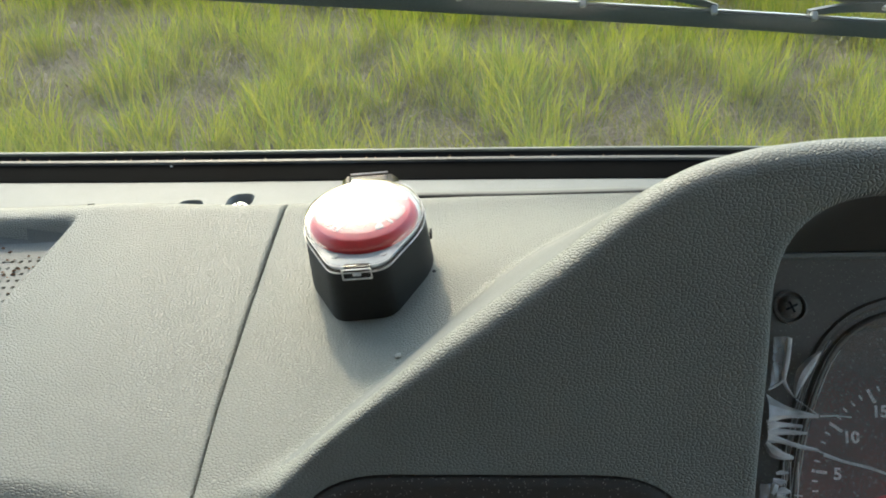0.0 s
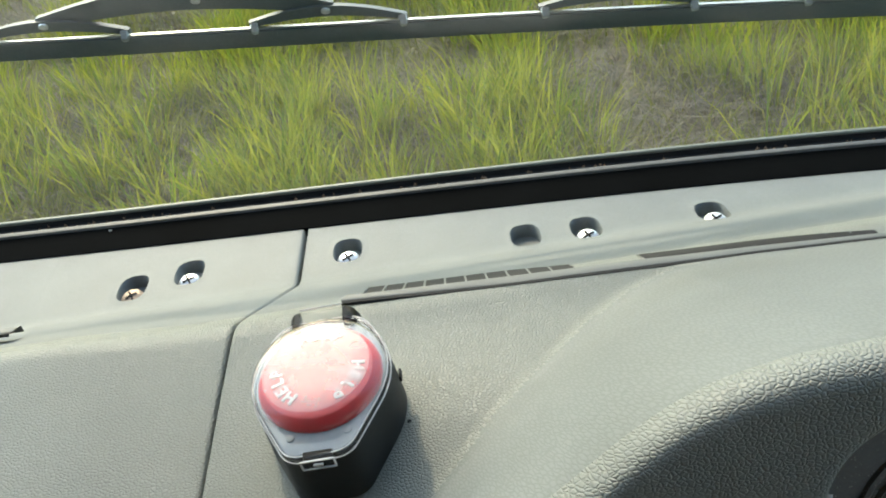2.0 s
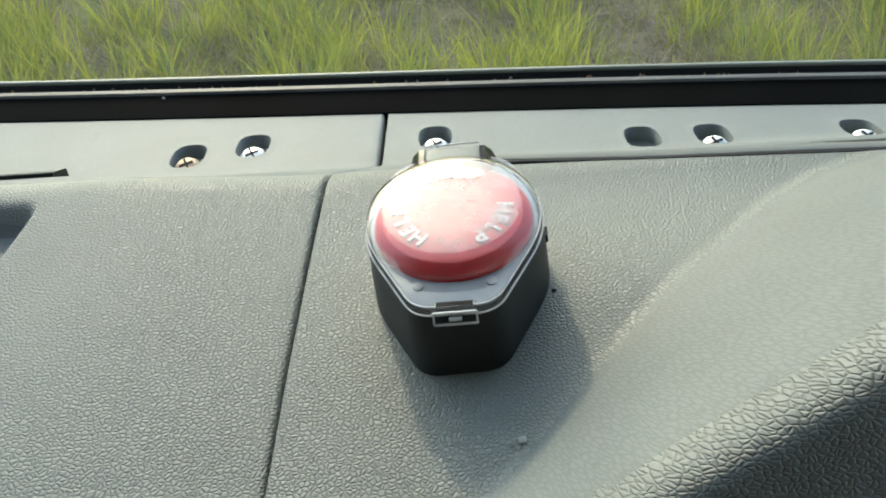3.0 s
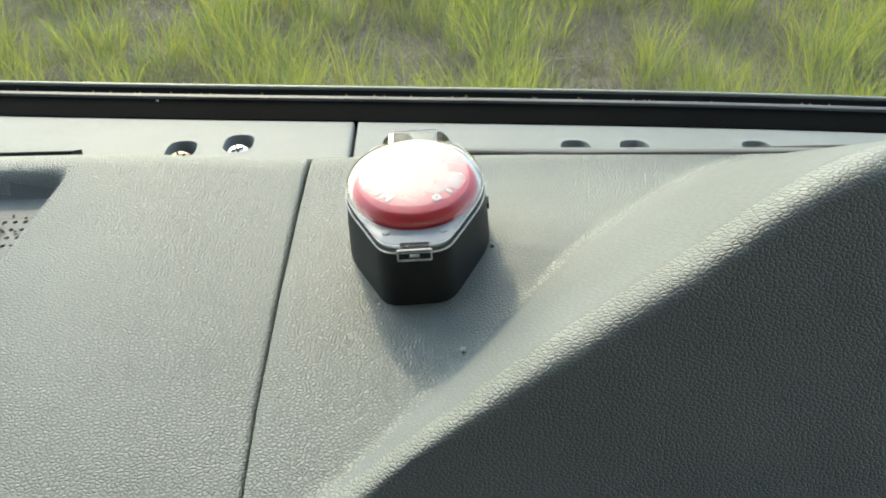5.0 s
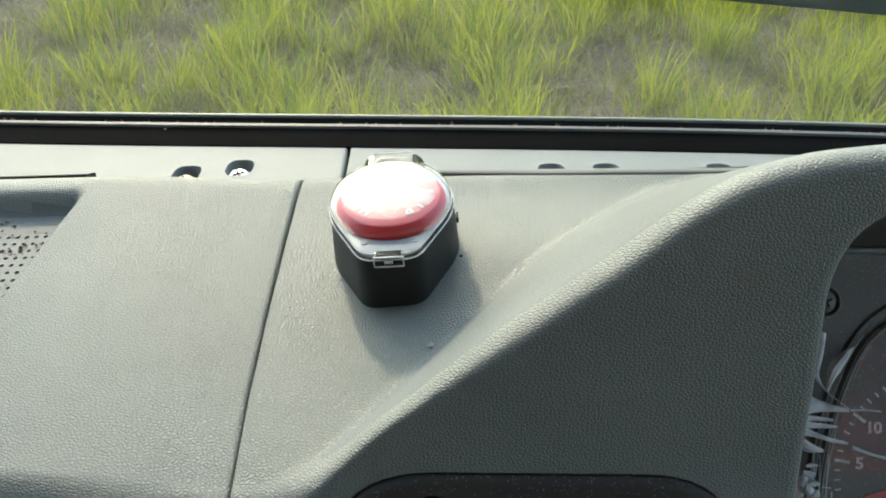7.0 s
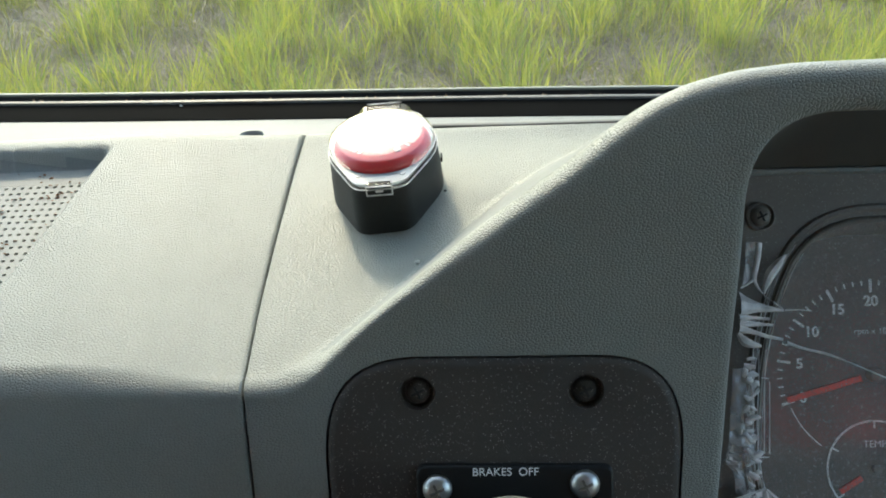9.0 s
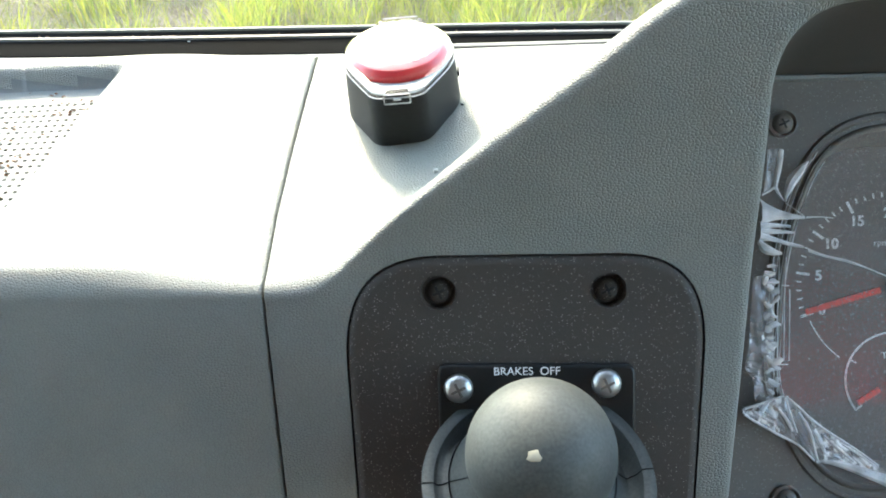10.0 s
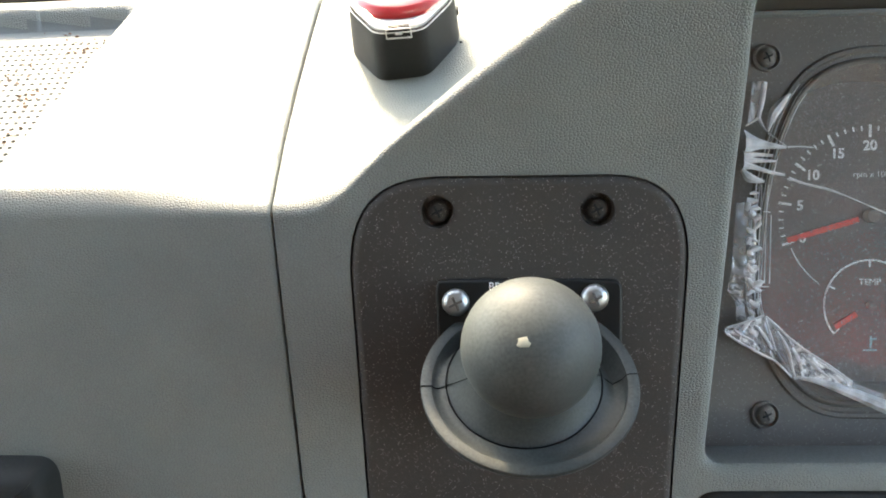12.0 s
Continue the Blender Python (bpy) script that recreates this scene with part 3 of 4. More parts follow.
lever = group_at("parking_brake_lever", front(.0185, 1.88), "grey parking brake lever with ball knob, marked BRAKES OFF", "brake lever")
valve_out = rounded([(-.0200, 1.862), (.0580, 1.862), (.0590, 1.9150), (-.0195, 1.9155)], .004, 5)
valve = punched(valve_out, [], .0042, .004, .0012, GLOSS_BLACK, "valve_plate", lever, "black satin valve plate")
for hx, hz in ((-.0113, 1.9072), (.0472, 1.9085)):
    screw("valve_screw", front(hx, hz, .0046), N_FRONT, .0059, lever, "dull steel cross-head screw", DULL_STEEL, BEZEL)
letters("BRAKES  OFF", .0046, front_pose(.0160, 1.9130, .0043), WHITE, valve, "lettering")
BALL = Vector((.0116, .1695, 1.9433))
FLANGE = Vector((.0158, .1997, 1.8974))
SLEEVE = Vector((.0138, .2010, 1.8960))
axis = (BALL - SLEEVE).normalized()
tip = (Vector((-.03, -.16, .985))).normalized()


def hoop(centre, normal, r, steps=64):
    """A ring of points square to a direction, starting at its right."""
    u = Vector((1, 0, 0))
    u = (u - normal * u.dot(normal)).normalized()
    v = normal.cross(u)
    return [centre + (u * math.cos(2 * math.pi * i / steps) + v * math.sin(2 * math.pi * i / steps)) * r for i in range(steps)]


gaiter = Vector((-.02, -.12, .992)).normalized()
skirt = [(-.0060, .0400), (-.0036, .0425), (-.0010, .0435), (.0001, .0432), (.0004, .0425), (.0004, .0396), (.0001, .0388), (-.0012, .0382)]
boot_rings = [hoop(FLANGE - N_FRONT * d - gaiter * .009, gaiter.lerp(N_FRONT, t).normalized(), r) for d, t, r in ((.062, .9, .024), (.030, .5, .029), (.010, .15, .034))]
boot_rings += [hoop(FLANGE + gaiter * h, gaiter, r) for h, r in skirt]
last, first = boot_rings[-1], hoop(SLEEVE, tip, .0314)
# the trough between rim and cone is deeper at the back
trough = [.0010 + .012 * max(0, math.sin(2 * math.pi * k / 64 + .35)) for k in range(64)]
boot_rings += [[a.lerp(b, t) - gaiter * deep * math.sin(math.pi * t) for a, b, deep in zip(last, first, trough)] for t in (.12, .3, .5, .7, .88, 1)]
boot = part("boot", loft(boot_rings), BOOT, lever, "grey moulded boot in two halves")
part("boot_seam", loft([hoop(SLEEVE + tip * .0002, tip, .03125), hoop(SLEEVE - tip * .0006, tip, .0310), hoop(SLEEVE + tip * .0002, tip, .03075)]), DARK, boot)
cone = []
for i in range(12):
    t = i / 11
    up = tip.lerp(axis, t).normalized()
    cone.append(hoop((SLEEVE + tip * .0002).lerp(BALL - axis * .0205, t), up, .0307 + (.0142 - .0307) * (1 - (1 - t) ** 1.9)))
part("cone", loft(cone), BOOT, lever, "grey inner cone below the knob")
rise = (N_FRONT + axis).normalized()
for k in (0, 32):
    way = [boot_rings[n][k] for n in (4, 5, 6, 7, 8, 9, 11, 13, 15, 16)] + [cone[n][k] for n in (1, 2, 3, 4)]
    line = loft([[p + rise * h + E2 * w for h, w in ((.0005, .0002), (.0005, -.0002), (-.001, -.0002), (-.001, .0002))] for p in way], True, (True, True))
    part("parting_line", line, DARK, boot)
knob_prof = [(.0125, -.0225), (.0138, -.0212)] + [(.0238 * math.cos(radians(a)), .0238 * math.sin(radians(a))) for a in range(-55, 90, 6)] + [(1e-6, .0238)]
mk = Matrix.Translation(BALL) @ axis.to_track_quat('Z', 'Y').to_matrix().to_4x4()
knob = part("knob", lathe(knob_prof, mk, 64), KNOB, lever, "smooth grey ball knob with a chipped spot")
CHIP = plain("chipped_paint", (.48, .47, .36), .7)
spot = (Vector((.0060, .1500, 1.9640)) - BALL).normalized()
mc = Matrix.Translation(BALL + spot * .0237) @ spot.to_track_quat('Z', 'Y').to_matrix().to_4x4()
part("chip", loft([[mc @ Vector((r * q * math.cos(i * .628), r * q * .8 * math.sin(i * .628), h)) for i, q in enumerate([1, .8, 1.15, .9, 1, .75, 1.1, .95, .8, 1.05])] for r, h in ((.0027, -.0002), (.0018, .00025), (.0003, .0003))], True, (False, True)), CHIP, knob, "pale chipped spot")

# low black housing at the lower dashboard
housing = group_at("switch_housing", front(-.25, 1.80), "black plastic switch housing on the lower dashboard", "housing")
hout = rounded([(-.36, 1.74), (-.190, 1.74), (-.1925, 1.8450), (-.36, 1.8470)], [.004, .006, .010, .01], 6)
part("body", loft([[front(p.x, p.y, -.002) for p in hout], [front(p.x, p.y, .010) for p in offset_loop(hout, -.002)], [front(p.x, p.y, .0145) for p in offset_loop(hout, -.005)], [front(p.x, p.y, .0158) for p in offset_loop(hout, -.0085)]], True, (False, True)), BLACK, housing)

# ---------------------------------------------------------------- instrument cluster
inst = group_at("instrument_cluster", cluster(.25, 1.9), "black instrument cluster with rev counter, half-peeled protective film", "gauges")
LENS_OUT = rounded([(.1300, 1.8745), (.1520, 1.8372), (.45, 1.8365), (.45, 1.9704), (.1605, 1.9700), (.1380, 1.9290)], [.012, .02, .004, .004, .03, .02], 8)
BEZ_OUT = [Vector(p) for p in ((.085, 1.80), (.47, 1.80), (.47, 2.0), (.085, 2.0))]
part("bezel", flat_fill([BEZ_OUT, offset_loop(LENS_OUT, .0015)], lambda x, z: cluster(x, z)), BEZEL, inst, "matt black bezel plate")
part("bezel_step", loft([[cluster(p.x, p.y, h) for p in offset_loop(LENS_OUT, d)] for d, h in ((.0060, .0001), (.0052, .0012), (.0038, .0012), (.0030, .0002), (.0015, .0001), (.0008, .0016), (0, .002), (-.001, .0012), (-.001, -.004))]), BEZEL, inst)
part("gauge_face", flat_fill([BEZ_OUT], lambda x, z: cluster(x, z, -.024)), GAUGE, inst, "black dial face with white markings")
part("gauge_wall", loft([[cluster(p.x, p.y, h) for p in offset_loop(LENS_OUT, -.001 - k)] for h, k in ((-.003, 0), (-.024, .004))]), BEZEL, inst)
lens_bm = flat_fill([offset_loop(LENS_OUT, -.0008)], lambda x, z: cluster(x, z, .0005))
lens = part("lens", lens_bm, LENS, inst, "clear flat lens", smooth=False)
lens.visible_shadow = False


def dial(cx, cz):
    return cluster_pose(cx - .0011, cz + .0150, -.0238)


tach = dial(.1972, 1.8953)
R = .0452


def tick(m, ang, r0, r1, w, mat, name, parent, h=.0003):
    part(name, box((w, r1 - r0, h), 0, m @ pose(0, 0, 0, 0, 0, ang) @ pose(0, (r0 + r1) / 2, h / 2), 1), mat, parent)


counter = part("rev_counter", lathe([(.0035, 0), (.0035, .004), (.003, .005), (1e-6, .005)], tach, 24), BEZEL, inst, "rev counter with white scale")
for i in range(31):
    a = 108 - i * 5.4
    if i % 5 == 0:
        tick(tach, a, R - .0062, R, .0013, WHITE, "scale_mark", counter)
    else:
        tick(tach, a, R - .0028, R - .0004, .0007, WHITE, "scale_mark", counter)
for i, t in enumerate(("0", "5", "10", "15", "20", "25", "30")):
    a = radians(108 - i * 27)
    letters(t, .0068, tach @ pose(-math.sin(a) * (R - .0105), math.cos(a) * (R - .0105), .0002), WHITE, counter, "numeral", bold=.00020)
letters("rpm x 100", .0042, tach @ pose(.0005, .0205, .0002), WHITE, counter, "lettering")
tick(tach, 106, .006, R - .003, .0027, ORANGE, "needle", counter, .0012)
temp = dial(.1958, 1.8586)
small = part("temperature_gauge", lathe([(.002, 0), (.002, .003), (1e-6, .0035)], temp, 20), BEZEL, inst, "small temperature gauge")
arc = []
for k in range(41):
    a = radians(128 - k * 6.4)
    arc.append([temp @ Vector((-math.sin(a) * r, math.cos(a) * r, h)) for r, h in ((.0221, .0001), (.0221, .0004), (.0230, .0004), (.0230, .0001))])
part("scale_arc", loft(arc, False), WHITE, small)
for a in (128, 64, 0, -64, -128):
    tick(temp, a, .0190, .0230, .0008, WHITE, "scale_mark", small)
tick(temp, 122, .008, .0200, .0026, ORANGE, "needle", small, .001)
letters("TEMP", .0046, temp @ pose(0, .0115, .0002), WHITE, small, "lettering")
part("thermometer_sign", box((.0010, .0062, .0003), 0, temp @ pose(.0005, -.0185, .0003), 1), TEAL, small)
part("thermometer_sign", box((.0068, .0008, .0003), 0, temp @ pose(0, -.0225, .0003), 1), TEAL, small)
part("thermometer_sign", box((.0030, .0006, .0003), 0, temp @ pose(.0018, -.0168, .0003), 1), TEAL, small)
link_arc = []
for k in range(13):
    a = radians(112 + k * 2.6)
    link_arc.append([tach @ Vector((-math.sin(a) * r, math.cos(a) * r, .0003)) for r in (.0415, .0420)])
part("scale_arc", loft(link_arc, False), WHITE, counter)
for bx, bz in ((.1400, 1.9720), (.1340, 1.8330)):
    m = cluster_pose(bx, bz, .0004)
    ring = part("screw_boss", lathe([(.0066, -.001), (.0066, .0008), (.0058, .0010), (.0052, -.0008), (1e-6, -.0009)], m, 28), BEZEL, inst)
    screw("black_screw", cluster(bx, bz, -.0004), N_CL, .0046, inst, "black cross-head screw", BEZEL)


# crumpled protective film peeling off the lens

def streak(path, lift=.0045):
    """A smooth tapering white glint on a fold of film: points of x, z and width over the instruments."""
    p = np.array(path)
    t = np.linspace(0, len(p) - 1, 8 * (len(p) - 1) + 1)
    # a soft curve through the points
    cols = []
    for c in range(3):
        v = np.interp(t, np.arange(len(p)), p[:, c])
        pad = np.concatenate([np.full(3, v[0]), v, np.full(3, v[-1])])
        cols.append(np.convolve(pad, np.array([1, 2, 3, 4, 3, 2, 1]) / 16, 'valid'))
    xs_, zs_, ws = cols
    dx, dz = np.gradient(xs_), np.gradient(zs_)
    ln = np.hypot(dx, dz) + 1e-9
    rows = []
    for i in range(len(t)):
        a, b = -dz[i] / ln[i], dx[i] / ln[i]
        rows.append([cluster(xs_[i] + a * ws[i] * s, zs_[i] + b * ws[i] * s, lift + h * ws[i]) for s, h in ((-.5, -.15), (-.2, .18), (.2, .18), (.5, -.15))])
    return part("film", loft(rows, False), FOLD_GLINT, inst, "fold of clear film with its glint painted white")


def sheet(upper, lower, count, seed, mats, lift=.005, height=.0015):
    """A thin crumpled sheet of film between two edges."""
    def along(line, t):
        t *= len(line) - 1
        k = min(int(t), len(line) - 2)
        return Vector(line[k]).lerp(Vector(line[k + 1]), t - k)
    rows = []
    for i in range(count + 1):
        a, b = along(upper, i / count), along(lower, i / count)
        row = []
        for j in range(9):
            q = a.lerp(b, j / 8)
            row.append(cluster(q.x, q.y, lift + height * noise.noise((q.x * 260, q.y * 260, seed)) + height * .5 * noise.noise((q.x * 700, q.y * 700, seed))))
        rows.append(row)
    return part("film", loft(rows, False), mats, inst, "crumpled clear protective film", smooth=False)


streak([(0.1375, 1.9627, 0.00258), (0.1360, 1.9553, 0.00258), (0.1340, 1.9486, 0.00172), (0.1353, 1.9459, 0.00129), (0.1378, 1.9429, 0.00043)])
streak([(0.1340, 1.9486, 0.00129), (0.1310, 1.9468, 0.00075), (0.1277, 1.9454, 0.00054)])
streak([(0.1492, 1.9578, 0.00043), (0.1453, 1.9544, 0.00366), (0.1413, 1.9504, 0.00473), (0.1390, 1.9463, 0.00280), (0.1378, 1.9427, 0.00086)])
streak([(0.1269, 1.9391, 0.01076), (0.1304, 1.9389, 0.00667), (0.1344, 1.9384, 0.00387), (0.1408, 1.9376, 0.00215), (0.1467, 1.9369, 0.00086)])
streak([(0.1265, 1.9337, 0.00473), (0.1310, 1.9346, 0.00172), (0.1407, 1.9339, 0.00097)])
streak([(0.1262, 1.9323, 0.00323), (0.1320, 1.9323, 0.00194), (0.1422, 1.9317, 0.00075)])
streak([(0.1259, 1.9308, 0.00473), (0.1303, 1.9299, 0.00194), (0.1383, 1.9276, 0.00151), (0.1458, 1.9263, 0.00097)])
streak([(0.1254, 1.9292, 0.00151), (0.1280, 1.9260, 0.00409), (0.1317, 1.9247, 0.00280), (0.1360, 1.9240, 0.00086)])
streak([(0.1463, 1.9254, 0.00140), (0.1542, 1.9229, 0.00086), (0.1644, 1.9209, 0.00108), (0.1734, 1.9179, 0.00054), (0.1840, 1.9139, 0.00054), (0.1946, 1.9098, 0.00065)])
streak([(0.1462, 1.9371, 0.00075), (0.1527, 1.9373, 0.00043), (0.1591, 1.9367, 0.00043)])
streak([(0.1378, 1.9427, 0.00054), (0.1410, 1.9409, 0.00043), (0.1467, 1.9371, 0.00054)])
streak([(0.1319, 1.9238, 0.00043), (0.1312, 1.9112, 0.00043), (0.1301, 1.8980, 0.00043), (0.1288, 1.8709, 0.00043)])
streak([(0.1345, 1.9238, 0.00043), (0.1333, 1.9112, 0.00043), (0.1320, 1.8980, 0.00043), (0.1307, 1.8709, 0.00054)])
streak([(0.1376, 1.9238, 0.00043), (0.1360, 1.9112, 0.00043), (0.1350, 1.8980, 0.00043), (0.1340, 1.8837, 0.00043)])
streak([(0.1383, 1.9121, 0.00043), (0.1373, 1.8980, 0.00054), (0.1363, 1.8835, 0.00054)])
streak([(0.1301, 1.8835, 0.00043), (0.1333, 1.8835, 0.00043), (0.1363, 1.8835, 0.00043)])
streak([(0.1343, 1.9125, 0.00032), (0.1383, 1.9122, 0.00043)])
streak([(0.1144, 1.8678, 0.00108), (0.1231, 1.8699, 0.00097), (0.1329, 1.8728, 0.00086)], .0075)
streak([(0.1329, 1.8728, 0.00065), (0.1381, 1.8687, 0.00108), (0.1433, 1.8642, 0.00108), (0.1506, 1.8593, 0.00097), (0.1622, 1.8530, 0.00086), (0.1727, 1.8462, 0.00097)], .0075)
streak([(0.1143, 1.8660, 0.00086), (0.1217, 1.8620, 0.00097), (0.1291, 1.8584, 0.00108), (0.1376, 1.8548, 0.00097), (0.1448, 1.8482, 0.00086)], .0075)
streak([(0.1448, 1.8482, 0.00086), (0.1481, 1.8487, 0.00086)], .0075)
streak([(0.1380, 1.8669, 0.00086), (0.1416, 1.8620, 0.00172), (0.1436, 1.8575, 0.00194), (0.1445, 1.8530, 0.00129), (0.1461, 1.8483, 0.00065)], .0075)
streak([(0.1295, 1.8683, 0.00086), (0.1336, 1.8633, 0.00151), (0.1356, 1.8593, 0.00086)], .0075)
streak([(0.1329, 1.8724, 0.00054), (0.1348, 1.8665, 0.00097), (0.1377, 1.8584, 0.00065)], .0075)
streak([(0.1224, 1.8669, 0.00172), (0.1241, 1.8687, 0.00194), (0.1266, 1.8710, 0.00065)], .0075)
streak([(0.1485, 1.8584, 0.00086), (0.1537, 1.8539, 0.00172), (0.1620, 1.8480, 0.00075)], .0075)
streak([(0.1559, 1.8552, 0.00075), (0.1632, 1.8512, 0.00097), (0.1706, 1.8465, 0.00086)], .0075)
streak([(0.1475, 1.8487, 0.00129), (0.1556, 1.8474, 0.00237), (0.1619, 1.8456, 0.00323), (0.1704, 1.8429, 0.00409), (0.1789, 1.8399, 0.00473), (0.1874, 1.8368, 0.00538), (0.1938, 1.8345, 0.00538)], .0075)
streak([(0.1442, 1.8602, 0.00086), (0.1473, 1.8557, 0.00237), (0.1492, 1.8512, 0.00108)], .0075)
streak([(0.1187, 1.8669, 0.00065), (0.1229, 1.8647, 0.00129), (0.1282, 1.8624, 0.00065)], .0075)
sheet([(0.1222, 1.9161), (0.1207, 1.9048), (0.1199, 1.8979), (0.1185, 1.8886), (0.1166, 1.8823), (0.1202, 1.8778), (0.1204, 1.8700)], [(0.1319, 1.9161), (0.1309, 1.9048), (0.1307, 1.8979), (0.1298, 1.8886), (0.1290, 1.8832), (0.1279, 1.8778), (0.1274, 1.8700)], 40, 3, FILM)
rng = random.Random(31)
for k in range(26):
    z = 1.9190 - .0505 * k / 25 + rng.gauss(0, .0008)
    x0 = .1262 - (1.919 - z) * .03 + rng.uniform(0, .0045)
    x1 = x0 + rng.uniform(.0025, .0065)
    dz = rng.gauss(0, .0016)
    w = rng.uniform(.0012, .0038)
    streak([(x0, z, w * .5), ((x0 + x1) / 2, z + dz + rng.gauss(0, .0007), w), (min(x1, .1335), z + dz, w * .2)], .0045 + rng.uniform(0, .002))
sheet([(0.1144, 1.8678), (0.1231, 1.8699), (0.1329, 1.8728), (0.1381, 1.8687), (0.1433, 1.8642), (0.1506, 1.8593), (0.1622, 1.8530), (0.1727, 1.8462), (0.1940, 1.8395)], [(0.1143, 1.8660), (0.1217, 1.8620), (0.1291, 1.8584), (0.1376, 1.8548), (0.1448, 1.8482), (0.1481, 1.8487), (0.1619, 1.8449), (0.1768, 1.8399), (0.1937, 1.8331)], 30, 5, FILM, .006, .002)
sheet([(0.1144, 1.8678), (0.1231, 1.8699), (0.1318, 1.8724)], [(0.1143, 1.8663), (0.1217, 1.8624), (0.1281, 1.8593)], 14, 7, CRINKLE, .007, .002)
sheet([(0.1443, 1.8629), (0.1506, 1.8588), (0.1622, 1.8525), (0.1727, 1.8458)], [(0.1460, 1.8503), (0.1502, 1.8489), (0.1620, 1.8462), (0.1726, 1.8422)], 14, 8, CRINKLE, .007, .002)
sheet([(0.1316, 1.9625), (0.1305, 1.9544), (0.1288, 1.9463)], [(0.1375, 1.9625), (0.1359, 1.9544), (0.1340, 1.9486)], 8, 9, FILM, .004, .001)

# thin white glints on folds where the film is still drawn tight over the edge of the lens
rng = random.Random(12)
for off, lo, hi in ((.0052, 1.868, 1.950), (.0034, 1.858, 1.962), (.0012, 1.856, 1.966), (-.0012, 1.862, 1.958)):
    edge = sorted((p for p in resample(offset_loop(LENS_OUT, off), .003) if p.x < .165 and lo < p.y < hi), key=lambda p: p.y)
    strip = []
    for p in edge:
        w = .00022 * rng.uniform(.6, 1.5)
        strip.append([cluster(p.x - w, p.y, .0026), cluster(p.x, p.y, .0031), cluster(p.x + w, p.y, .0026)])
    part("film_fold", loft(strip, False), FOLD_GLINT, inst, "thin film fold with its glint painted white")

# ---------------------------------------------------------------- emergency call button
BOX_N = Vector((-.055, -.118, .985)).normalized()
at = Vector((-.0297, .3865, float(top_z(-.0297, .3865)) - .0004))
ahead = Vector((math.sin(radians(2)), math.cos(radians(2)), 0))
right = ahead.cross(BOX_N).normalized()
ahead = BOX_N.cross(right)
MBX = Matrix(((right.x, ahead.x, BOX_N.x, at.x), (right.y, ahead.y, BOX_N.y, at.y), (right.z, ahead.z, BOX_N.z, at.z), (0, 0, 0, 1)))
help_button = group_at("emergency_button", at, "black boxed emergency button, red, HELP lettering under a clear lid", "button")


def nose(scale):
    pts = [(-.0122, -.0345), (.0122, -.0345), (.0284, -.0045), (.0284, .0130), (.0175, .0335), (-.0175, .0335), (-.0284, .0130), (-.0284, -.0045)]
    return [p * scale for p in resample(rounded(pts, [.006, .006, .010, .012, .008, .008, .012, .010], 6), .004)]


def on_box(pts, h):
    return [MBX @ Vector((p.x, p.y, h)) for p in pts]


part("housing", loft([on_box(nose(1), -.005), on_box(nose(1), 0), on_box(nose(.98), .012), on_box(nose(.945), .0245), on_box(nose(.935), .0258), on_box(nose(.92), .0260), on_box(nose(.86), .0258)], True, (False, True)), BLACK, help_button, "black plastic housing")
INSERT = plain("pale_insert", (.36, .39, .39), .5)
part("insert", loft([on_box(nose(.898), .0250), on_box(nose(.898), .0264), on_box(nose(.884), .0267)], True, (False, True)), INSERT, help_button, "pale grey inner plate")
for sx in (-.0105, .0105):
    part("post", lathe([(.0016, .026), (.0016, .0272), (.0010, .0274), (1e-6, .0274)], MBX @ pose(sx, -.0225, 0), 16), INSERT, help_button)
mb2 = MBX @ pose(0, .0025, .0047)
btn = part("push_button", lathe([(.0215, .0200), (.0238, .0206), (.0243, .0222), (.0239, .0240), (.0226, .0258), (.0213, .0269)], mb2, 64, False), RED, help_button, "glossy red domed push button")
part("button_face", lathe([(.0213, .0269), (.0205, .0273), (.0100, .0276), (1e-6, .0277)], mb2, 64, False), RED_TOP, btn, "paler shiny red face")
for a in (0, 120, 240):
    for i, ch in enumerate("HELP"):
        ang = 176 + a + (i - 1.5) * -17
        letters(ch, .0066, mb2 @ pose(0, .0014, 0, 0, 0, ang + 180) @ pose(0, .0156, .0277, -1.5, 0, 0), WHITE, btn, "lettering", .0003, bold=.00022)
lid_rings = [on_box(nose(.950), .0252), on_box(nose(.950), .0272), on_box(nose(.940), .0282), on_box(nose(.915), .0288)]
part("lid_rim", loft(lid_rings), RIM, help_button, "bright clear plastic rim")
def bead(name, loop, r, mat, parent, label=""):
    """A thin round bead along a closed loop of points."""
    k, rings = len(loop), []
    for i, p in enumerate(loop):
        t = (loop[(i + 1) % k] - loop[i - 1]).normalized()
        u = t.cross(BOX_N).normalized()
        rings.append([p + (u * math.cos(a) + BOX_N * math.sin(a)) * r for a in [j * math.pi / 3 for j in range(6)]])
    rings.append(rings[0])
    return part(name, loft(rings), mat, parent, label)


bead("rim_glint", on_box(nose(.953), .0256), .00032, EDGE, help_button, "pale bead painting the glint along the lid edge")
bead("rim_glint", on_box(nose(.930), .0284), .00028, EDGE, help_button)
part("lid", lathe([(.0262, .0250), (.0261, .0266), (.0257, .0276), (.0240, .0288), (.0218, .0299), (.0208, .0302)], mb2, 64, False), LID, help_button, "clear domed lid")
part("lid_top", lathe([(.0208, .0302), (.0202, .0304), (.0100, .0306), (1e-6, .0306)], mb2, 64, False), LID_TOP, help_button, "flat top of the clear lid, its sky glare painted as haze")
part("lid_front", loft([on_box(nose(.930), .0285), on_box([Vector((p.x * .80, p.y * .80 if p.y < 0 else p.y * .9)) for p in nose(1)], .0290)], True, (False, False)), LID, help_button)
